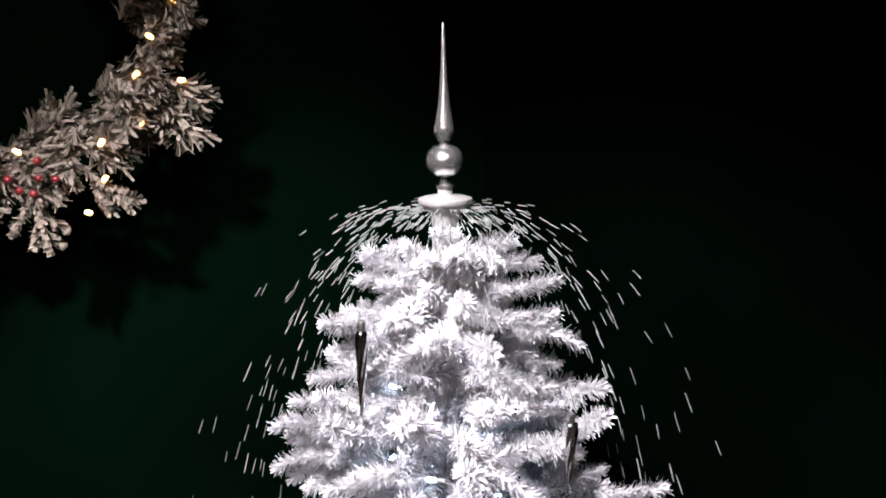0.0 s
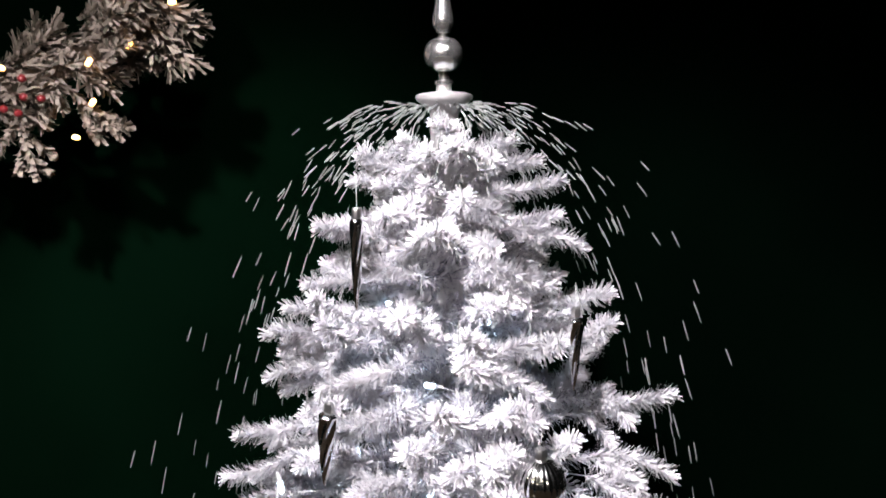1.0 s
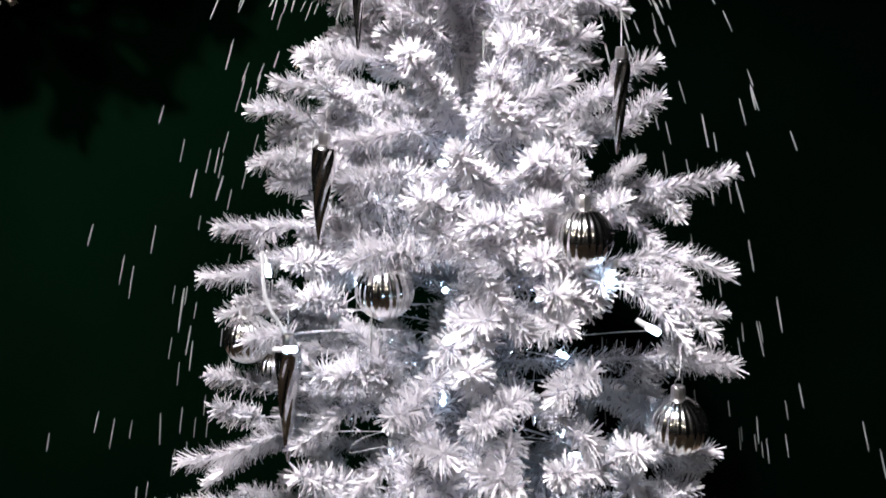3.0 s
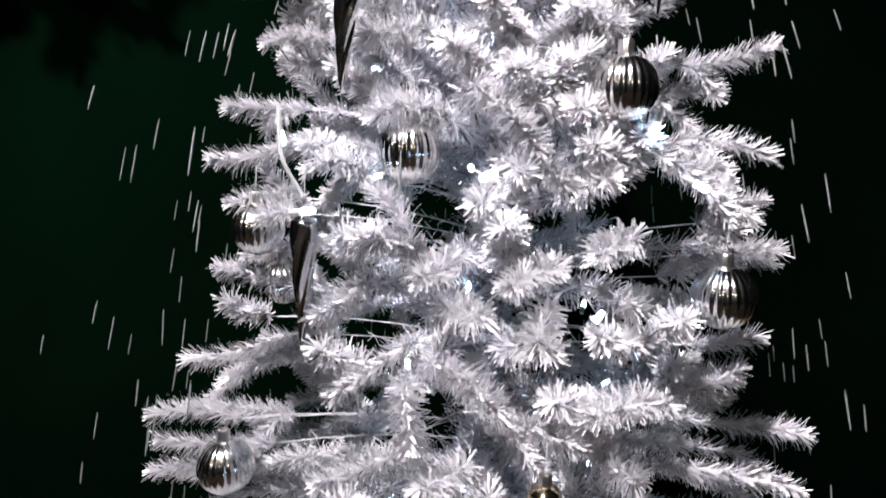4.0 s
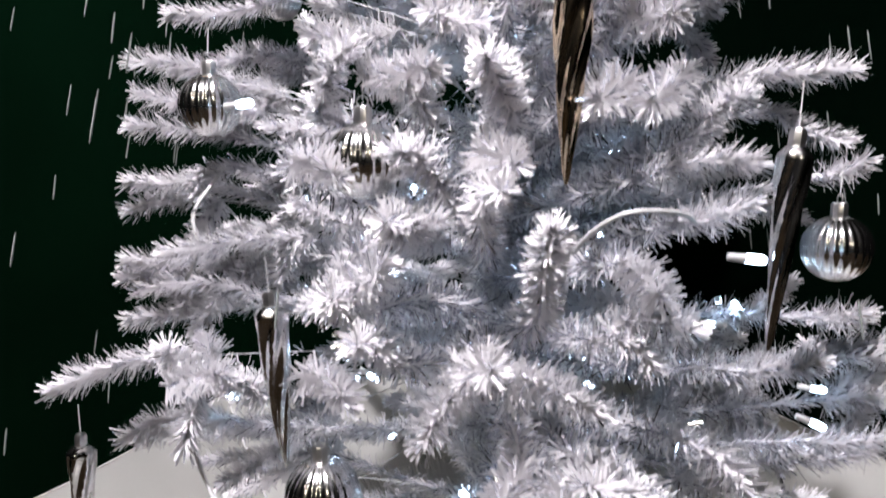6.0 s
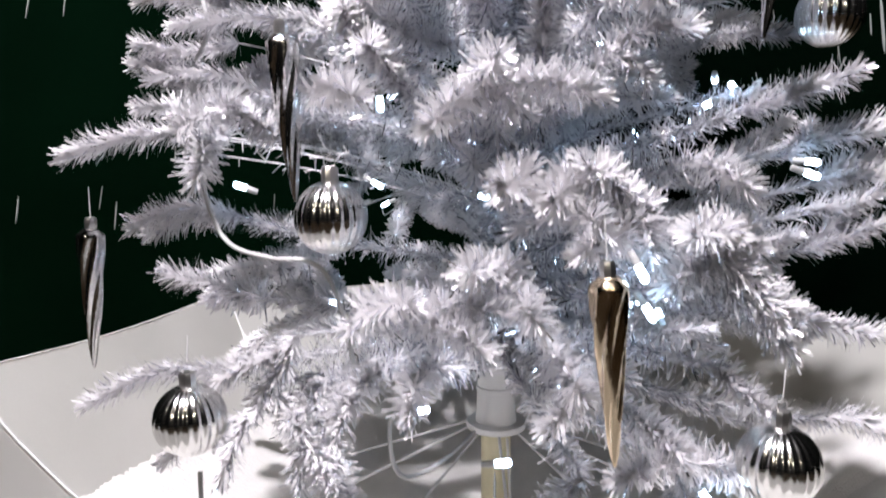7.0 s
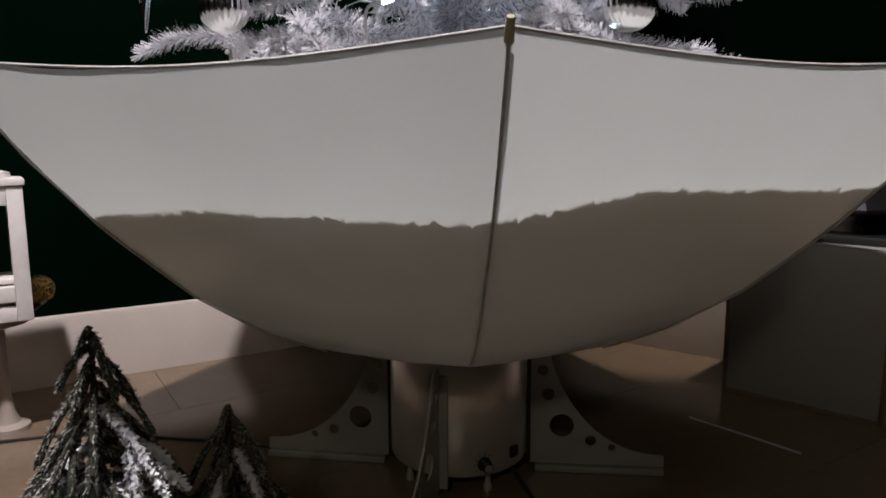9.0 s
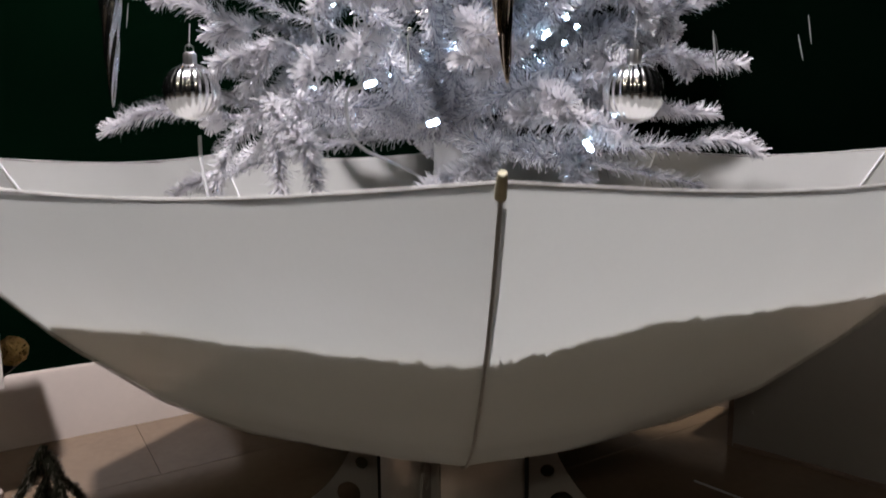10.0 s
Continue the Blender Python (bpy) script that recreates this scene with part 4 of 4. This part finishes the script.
coil = []
for i in range(150):
    f = i / 149
    z = 0.62 + 0.86 * f
    a = f * 2 * math.pi * 8.3 + 0.6
    r = tree_r(z) * (0.36 + 0.10 * math.sin(i * 1.7))
    coil.append((r * math.cos(a), r * math.sin(a), z + 0.012 * math.sin(i * 2.3)))
bm = bmesh.new()
tube(bm, curve_pts(coil, 4), 0.0006, 5)
part("cable", bm, M_CABLE, chain)
for i in range(2, 150, 3):
    p = Vector(coil[i])
    led(p, (p.x + rng.normal(0, 0.1), p.y + rng.normal(0, 0.1), rng.normal(0, 0.12)))
for pts in ([(-0.253, -0.24, 0.849), (-0.244, -0.25, 0.810), (-0.234, -0.26, 0.776), (-0.217, -0.27, 0.754), (-0.185, -0.282, 0.746), (-0.158, -0.29, 0.745), (-0.142, -0.295, 0.732), (-0.132, -0.29, 0.695), (-0.13, -0.27, 0.66)],
            [(-0.032, -0.12, 0.546), (-0.061, -0.22, 0.565), (-0.086, -0.28, 0.579), (-0.098, -0.30, 0.594), (-0.102, -0.30, 0.62), (-0.099, -0.30, 0.634), (-0.088, -0.30, 0.637)],
            [(0.025, -0.30, 0.939), (0.035, -0.32, 0.956), (0.049, -0.33, 0.966), (0.065, -0.33, 0.968), (0.091, -0.31, 0.964), (0.11, -0.28, 0.955)],
            [(-0.245, -0.15, 0.985), (-0.262, -0.165, 0.955), (-0.258, -0.17, 0.925), (-0.27, -0.17, 0.90)],
            [(-0.239, -0.30, 0.594), (-0.235, -0.31, 0.567), (-0.225, -0.32, 0.527), (-0.209, -0.33, 0.48)],
            [(-0.17, -0.20, 1.36), (-0.168, -0.205, 1.32), (-0.155, -0.20, 1.29)],
            [(0.01, -0.03, 0.50), (0.013, -0.035, 0.435), (0.017, -0.03, 0.378), (0.025, -0.03, 0.328)]):
    bm = bmesh.new()
    tube(bm, curve_pts(pts, 8), 0.0017, 6)
    part("cable", bm, M_CABLE, chain)
for at, d in (((-0.085, -0.302, 0.638), (1, -0.3, 0.25)), ((0.237, -0.2, 0.811), (1, -0.3, -0.1)), ((0.062, -0.35, 0.725), (0.6, -0.3, -1)), ((0.074, -0.30, 0.487), (-1, -0.2, 0.3)),
              ((0.001, -0.25, 0.689), (0.2, -0.3, -1)), ((-0.237, -0.15, 0.790), (-1, -0.3, 0.4)), ((-0.13, -0.10, 0.794), (1, -0.3, -0.6)), ((0.116, -0.34, 0.941), (1, -0.2, -0.1)),
              ((0.143, -0.33, 0.943), (0.1, -0.2, -1)), ((0.21, -0.25, 0.804), (1, -0.3, -0.4)), ((-0.111, -0.22, 0.864), (0.1, -0.5, -1)), ((0.054, -0.36, 0.752), (0.5, -0.3, -1)),
              ((-0.181, -0.15, 1.338), (0.3, -0.5, -1)), ((-0.009, -0.28, 1.313), (-1, -0.3, -0.4)), ((0.117, -0.21, 1.343), (-0.4, -0.4, -1)), ((0.087, -0.16, 1.172), (0.5, -0.3, 1)),
              ((-0.194, -0.26, 1.036), (1, -0.3, 0.1)), ((-0.155, -0.21, 1.278), (1, -0.3, 0.1)), ((0.143, -0.22, 1.299), (0.9, -0.4, -0.5)), ((0.115, -0.32, 0.586), (0.7, -0.3, -1)), ((-0.028, -0.31, 0.602), (1, -0.3, 0.2))):
    led(at, d)
# knots of lights deep in the lower branches, their lenses turned inwards
for k in range(4):
    led((0.114 + 0.014 * math.cos(k * 1.6), -0.225, 0.700 + 0.016 * math.sin(k * 1.6)), (0.5 * math.sin(k * 2.1), 1.0, 0.5 * math.cos(k * 2.1)))
for k in range(3):
    led((0.172 + 0.012 * math.cos(k * 2.1), -0.185, 0.871 + 0.012 * math.sin(k * 2.1)), (0.5 * math.sin(k * 2.1), 1.0, 0.5 * math.cos(k * 2.1)))

# ---------------------------------------------------------------- falling foam snow
rs = np.random.default_rng(21)
vs, fs = [], []


def pellet(p, d, ln, w):
    d = Vector(d).normalized()
    u = d.orthogonal().normalized()
    v = d.cross(u)
    n = len(vs)
    for t, q in ((-0.5, 0.5), (-0.3, 1.0), (0.3, 1.0), (0.5, 0.5)):
        for k in range(5):
            c, s = math.cos(k * 1.2566), math.sin(k * 1.2566)
            vs.append(tuple(Vector(p) + d * (t * ln) + (u * c + v * s) * (w * q)))
    for i in range(3):
        for k in range(5):
            fs.append((n + i * 5 + k, n + i * 5 + (k + 1) % 5, n + i * 5 + 5 + (k + 1) % 5, n + i * 5 + 5 + k))
    fs.append(tuple(n + k for k in range(5)))
    fs.append(tuple(n + 15 + k for k in range(4, -1, -1)))


for i in range(1500):
    a = rs.uniform(0, 2 * math.pi)
    v0 = rs.uniform(0.5, 1.0)
    up = rs.uniform(-0.6, 0.22)
    drift = rs.uniform(0.05, 0.24)
    r0, z0 = 0.03, 1.733
    # air holds the light pellets back: drag time 0.26 s, sinking at 1.15 m/s
    t = rs.uniform(0.01, 0.16) if i % 6 == 0 else rs.uniform(0, 1) ** 1.2 * 1.1
    td = 0.26
    e = math.exp(-t / td)
    r = r0 + v0 * td * (1 - e) + drift * t
    z = z0 + (up + 1.15) * td * (1 - e) - 1.15 * t
    vr, vz = v0 * e + drift, (up + 1.15) * e - 1.15
    if z < 0.47 or (z < 1.69 and r < tree_r(z) + 0.02) or math.hypot(r * math.cos(a), r * math.sin(a) + 0.8) < 0.25 or (math.sin(a) < -0.55 and t > 0.12 and i % 5):
        continue
    swirl = rs.normal(0, 0.12)
    d = (vr * math.cos(a) - swirl * 0.2 * math.sin(a), vr * math.sin(a) + swirl * 0.2 * math.cos(a), vz)
    ln = 0.012 + 0.017 * min(1.0, t / 0.6)
    pellet((r * math.cos(a), r * math.sin(a), z), d, ln * rs.uniform(0.7, 1.25), 0.00075)
me = bpy.data.meshes.new("falling_snow")
me.from_pydata(vs, [], fs)
me.materials.append(M_PELLET)
tagged(new("falling_snow", me), "white foam snow pellets drifting down round the tree", "snow", kind="stuff")

# ---------------------------------------------------------------- wreath
WC = Vector((-0.745, 0.235, 2.03))
WU = Vector((0.85, 0.527, 0)).normalized()
WN = Vector((0.527, -0.85, 0)).normalized()
wreath = thing("wreath", "flocked fir wreath with warm lights and red berries", "wreath", WC)
frame_m = Matrix((WU, Vector((0, 0, 1)), WN)).transposed().to_4x4()
wreath.matrix_world = Matrix.Translation(WC) @ frame_m
bm = bmesh.new()
tube(bm, [(0.29 * math.cos(t), 0.29 * math.sin(t), -0.06) for t in np.linspace(0, 2 * math.pi, 61)], 0.006, 8)
part("ring", bm, M_BLACKM, wreath)
wr = np.random.default_rng(5)
SPRAYS = []
for v in range(6):
    ln = (0.10, 0.11, 0.085, 0.105, 0.09, 0.12)[v]
    tw = [((0, 0, 0), (ln, 0, 0.01), 0.04)]
    for i in range(4):
        s = 0.25 + 0.17 * i
        sd = (1 if i % 2 else -1) * math.radians(wr.uniform(28, 50))
        l2 = ln * (0.55 - 0.08 * i)
        tw.append(((s * ln, 0, 0), (s * ln + l2 * math.cos(sd), l2 * math.sin(sd), wr.uniform(-0.02, 0.03)), 0.05))
    thick = v % 2 == 0
    SPRAYS.append(needle_mesh("spray", tw, wr, [M_WREATH, M_WREATHD, M_WREATH], 1900 if thick else 900, 0.015 if thick else 0.030, 0.0075 if thick else 0.0062, 34 if thick else 42, stem=0.0045 if thick else 0.003, shares=[0.86, 0.14]))
for i in range(150):
    t = 2 * math.pi * (i + wr.uniform(-0.3, 0.3)) / 150
    rr = wr.uniform(0.232, 0.288)
    ob = new("spray", SPRAYS[int(wr.integers(6))])
    ob.parent = wreath
    head = t + (1 if rr > 0.26 else wr.choice([1.0, -1.0])) * wr.uniform(0.3, 1.5) * wr.choice([1, 1, -1])
    if rr < 0.24:
        head = t + math.pi / 2 + wr.uniform(-0.5, 0.5)
    ob.matrix_basis = Matrix.Translation((rr * math.cos(t), rr * math.sin(t), wr.uniform(-0.05, 0.045))) @ Matrix.Rotation(head, 4, "Z") @ Matrix.Rotation(-wr.uniform(0.0, 0.6), 4, "Y") @ Matrix.Rotation(wr.uniform(-2, 2), 4, "X") @ Matrix.Scale(0.84, 4)
for ang, rr, head, k in ((-26, 0.285, -52, 1), (-20, 0.275, -40, 3), (-75, 0.29, -82, 0), (-60, 0.30, -50, 4), (10, 0.29, 20, 5)):
    ob = new("spray", SPRAYS[k])
    ob.parent = wreath
    ob.matrix_basis = Matrix.Translation((rr * math.cos(math.radians(ang)), rr * math.sin(math.radians(ang)), 0.03)) @ Matrix.Rotation(math.radians(head), 4, "Z") @ Matrix.Diagonal((1.15, 1, 1, 1))
for ang, rr, z in ((-27, 0.27, 0.07), (-22, 0.335, 0.06), (-12, 0.27, 0.08), (-52, 0.29, 0.08), (-75, 0.24, 0.07), (-58, 0.34, 0.05), (-66, 0.37, 0.04), (0, 0.31, 0.07), (-40, 0.31, 0.08), (15, 0.27, 0.07)):
    a = math.radians(ang)
    c = Vector((rr * math.cos(a), rr * math.sin(a), z))
    bm = bmesh.new()
    lathe(bm, [(0.0, 0.0), (0.0034, 0.001), (0.0042, 0.007), (0.0036, 0.013), (0.0, 0.016)], 12, Matrix.Translation(c) @ pose(0, 0, 0, 40 * math.sin(ang), 30, 0))
    part("light_bulb", bm, M_WARM, wreath, "lit warm white bulb")
for ang, rr, z in ((-72, 0.29, 0.07), (-68, 0.30, 0.075), (-75, 0.31, 0.07), (-78, 0.30, 0.07), (-70, 0.265, 0.07), (-80, 0.28, 0.065)):
    a = math.radians(ang)
    bm = bmesh.new()
    bmesh.ops.create_icosphere(bm, subdivisions=2, radius=0.0062, matrix=Matrix.Translation((rr * math.cos(a), rr * math.sin(a), z)))
    part("berry", bm, M_BERRY, wreath, "glossy red berry")

# ---------------------------------------------------------------- little frosted firs
def fir(place, h, r, seed, label, flock=1.0):
    fr = np.random.default_rng(seed)
    ob = thing("mini_fir", label, "small christmas tree", place, 0, "small firs on the floor")
    bm = bmesh.new()
    tube(bm, [(0, 0, 0.0), (0, 0, h * 0.97)], 0.008, 8, 0.002)
    part("trunk", bm, M_WREATHD, ob)
    bm = bmesh.new()
    lathe(bm, [(0.0, 0.0), (0.04, 0.0), (0.042, 0.004), (0.040, 0.03), (0.0, 0.032)], 24)
    part("foot", bm, M_WREATHD, ob, "dark round foot")
    n = int(42 * h / 0.33)
    for i in range(n):
        f = (i + 0.5) / n
        z = h * (0.22 + 0.76 * f)
        ln = (r * (1 - f) ** 0.8 + 0.018) * fr.uniform(0.72, 1.32)
        a = i * 2.39996 + fr.uniform(-0.2, 0.2)
        down = fr.uniform(0.40, 0.80) + 0.95 * f
        white = f < 0.75 and fr.random() < (0.5 if math.sin(a) < -0.2 else 0.03) * flock
        ln *= 0.96 if white else 1.0
        tip = (ln * math.cos(a), ln * math.sin(a), -ln * down)
        side = []
        side.append(((0, 0, 0), tip, 0.12))
        t3 = np.array(tip)
        pr = np.array((-math.sin(a), math.cos(a), 0.0))
        if ln > 0.06:
            for s, g in ((0.35, 1), (0.48, -1), (0.62, 1)):
                side.append((t3 * s, t3 * (s + 0.38) + pr * g * ln * 0.30, 0.08))
        mats = [M_FLOCK, M_FIRGREY, M_FIR] if white else [M_FIR, M_FIRGREY, M_FIR]
        me = needle_mesh("branch", side, fr, mats, 9500, 0.0072 if not white else 0.0095, 0.0012 if not white else 0.0042, 36, stem=0.0040, shares=[0.97, 0.03] if white else [0.6, 0.4])
        br = new("branch", me)
        br.parent = ob
        br.location = (0, 0, z + (0.014 if white else 0.0))
        if white:
            tagged(br, "branch thick with white flocking")


fir((-0.366, -0.372, 0.0), 0.336, 0.124, 3, "grey-green frosted miniature fir with white flocking, beside a smaller one")
fir((-0.258, -0.305, 0.0), 0.228, 0.092, 9, "small frosted miniature fir, lower than its neighbour", 0.2)

# ---------------------------------------------------------------- whitewashed lantern on its stand
lt = Matrix.Translation((-0.800, 0.135, 0.212)) @ Matrix.Rotation(math.radians(33), 4, "Z")
stand = thing("pedestal_stand", "slim pedestal stand by the skirting board, shade put into its beige", "plant stand", (-0.80, 0.155, 0), 14)
bm = bmesh.new()
lathe(bm, [(0.0, 0.0), (0.034, 0.0), (0.034, 0.010), (0.02, 0.016), (0.012, 0.035), (0.008, 0.07), (0.008, 0.185), (0.045, 0.196), (0.047, 0.2115), (0.0, 0.2118)], 32)
part("post", bm, M_STAND, stand)
bm = bmesh.new()
box(bm, (0.035, 0.05, 0.2095), (0.024, 0.13, 0.005), bevel=0.002)
part("arm", bm, M_BLACKM, stand, "thin dark metal arm")
lantern = thing("lantern", "whitewashed wooden lantern with an open frame and a candle shelf", "lantern")
lantern.matrix_world = lt
S, H, T = 0.125, 0.225, 0.024
for sx in (-1, 1):
    for sy in (-1, 1):
        bm = bmesh.new()
        box(bm, (sx * (S - T) / 2, sy * (S - T) / 2, H / 2), (T, T, H), bevel=0.002)
        part("post", bm, M_WHITEWOOD, lantern)
for z, hh, nm in ((0.012, 0.024, "bottom_rail"), (0.046, 0.026, "middle_rail"), (H - 0.016, 0.030, "top_rail")):
    for k in range(4):
        bm = bmesh.new()
        box(bm, (0, -(S - T) / 2 - 0.0015, z), (S - 2 * T, T * 0.8, hh), bevel=0.0015)
        part(nm, bm, M_WHITEWOOD, lantern).matrix_basis = Matrix.Rotation(k * math.pi / 2, 4, "Z")
bm = bmesh.new()
box(bm, (0, 0, 0.066), (S - 0.03, S - 0.03, 0.008), bevel=0.002)
part("shelf", bm, M_WHITEWOOD, lantern)
bm = bmesh.new()
box(bm, (0, 0, H + 0.007), (S + 0.008, S + 0.008, 0.012), bevel=0.003)
part("lid", bm, M_WHITEWOOD, lantern)
bm = bmesh.new()
lathe(bm, [(0.0, H + 0.013), (0.05, H + 0.013), (0.048, H + 0.022), (0.02, H + 0.03), (0.0, H + 0.031)], 28)
part("vent_cap", bm, M_WHITEWOOD, lantern)
wick = thing("wicker_ball", "small golden ball woven of wicker strands", "wicker ball", (-0.775, 0.240, 0.2395))
for i in range(16):
    ax = Vector((rs.normal(), rs.normal(), rs.normal())).normalized()
    u = ax.orthogonal().normalized()
    v = ax.cross(u)
    q = 0.0262 * rs.uniform(0.93, 1.0)
    bm = bmesh.new()
    tube(bm, [u * q * math.cos(t) + v * q * math.sin(t) + ax * 0.003 * math.sin(3 * t) for t in np.linspace(0, 2 * math.pi, 25)], 0.0017, 5)
    part("strand", bm, M_WICKER, wick)

# ---------------------------------------------------------------- white box with a black lantern house on it
BA = math.atan2(0.14 - 0.334, 0.754 - 0.553)
plinth = thing("display_box", "white display box with brown edges on the floor", "display plinth", (0.553, 0.334, 0), math.degrees(BA))
BL, BH = 0.285, 0.315
bm = bmesh.new()
box(bm, (BL / 2, BL / 2, BH / 2), (BL - 0.004, BL - 0.004, BH), bevel=0.0015)
part("body", bm, M_BOX, plinth)
for x, y in ((0.003, 0.003), (BL - 0.003, 0.003), (BL - 0.003, BL - 0.003)):
    bm = bmesh.new()
    box(bm, (x, y, BH / 2 - 0.006), (0.009, 0.009, BH - 0.014), bevel=0.001)
    part("edge_strip", bm, M_BOXEDGE, plinth, "brown edge strip")
bm = bmesh.new()
box(bm, (BL / 2, 0.0005, 0.004), (BL - 0.02, 0.006, 0.008), bevel=0.001)
part("edge_strip", bm, M_BOXEDGE, plinth, "brown edge strip")
house = thing("lantern_house", "black metal lantern house with tiny warm lights on the white box", "lantern", (0.553, 0.334, BH + 0.0005), math.degrees(BA))
bm = bmesh.new()
box(bm, (0.17, 0.14, 0.008), (0.22, 0.20, 0.016), bevel=0.003)
part("tray", bm, M_BLACKM, house)
for x, y in ((0.12, 0.09), (0.21, 0.09), (0.12, 0.19), (0.21, 0.19)):
    bm = bmesh.new()
    tube(bm, [(x, y, 0.014), (0.165 + (x - 0.165) * 0.75, 0.14 + (y - 0.14) * 0.75, 0.035), (x, y, 0.07)], 0.006, 8)
    part("post", bm, M_BLACKM, house)
bm = bmesh.new()
lathe(bm, [(0.0, 0.05), (0.10, 0.052), (0.115, 0.058), (0.118, 0.064), (0.085, 0.10), (0.04, 0.15), (0.012, 0.19), (0.0, 0.195)], 6, Matrix.Translation((0.165, 0.14, 0)))
part("roof", bm, M_BLACKM, house, "dark pointed roof")
bm = bmesh.new()
lathe(bm, [(0.0, 0.014), (0.03, 0.014), (0.03, 0.045), (0.0, 0.05)], 20, Matrix.Translation((0.165, 0.14, 0)))
part("candle", bm, M_WHITEWOOD, house, "pale candle stub")
for x, y, z in ((0.10, 0.055, 0.085), (0.118, 0.05, 0.092), (0.15, 0.045, 0.098), (0.19, 0.06, 0.09)):
    bm = bmesh.new()
    bmesh.ops.create_icosphere(bm, subdivisions=2, radius=0.0028, matrix=Matrix.Translation((x, y, z)))
    part("light_bulb", bm, M_WARM, house, "lit warm white bulb")

# ---------------------------------------------------------------- cables on the floor, and a reflection streak shaped like one
for nm, lab, pts, r, mt_ in (("power_cable", "black power cable lying on the floor", [(0.07, -0.11, 0.052), (0.12, -0.17, 0.004), (0.20, -0.26, 0.003), (0.30, -0.42, 0.003), (0.5, -0.7, 0.003)], 0.0028, M_BLACK),
                             ("power_cable", "black power cable lying on the floor", [(-0.95, 0.02, 0.003), (-0.70, 0.12, 0.003), (-0.45, 0.10, 0.003), (-0.25, 0.06, 0.003), (-0.10, 0.03, 0.04)], 0.0028, M_BLACK),
                             # no real cable: a reflection in the floor, built as a thin white rod
                             ("floor_reflection", "thin white streak on the floor standing in for a reflection", [(0.43, 0.185, 0.002), (0.50, 0.10, 0.002), (0.555, 0.03, 0.002)], 0.0018, M_CABLE)):
    bm = bmesh.new()
    tube(bm, curve_pts(pts, 10), r, 8)
    tagged(part(nm, bm, mt_), lab, "cable")

# ---------------------------------------------------------------- floor boards
rf = random.Random(4)
bm = bmesh.new()
box(bm, (0, 0, -0.0025), (0.3992, 1.1992, 0.005), bevel=0.0005)
board_me = bpy.data.meshes.new("floor_board")
bm.to_mesh(board_me)
bm.free()
board_me.materials.append(M_FLOOR)
for i in range(-7, 8):
    for j in range(-3, 4):
        ob = new("floor_board", board_me)
        ob.parent = floor
        u, v = i * 0.4, j * 1.2 + (0.6 if i % 2 else 0)
        m = Matrix.Rotation(math.radians(-58), 4, "Z")
        p = m @ Vector((u, v, 0))
        ob.matrix_basis = Matrix.Translation((p.x, p.y - 0.6, 0)) @ m
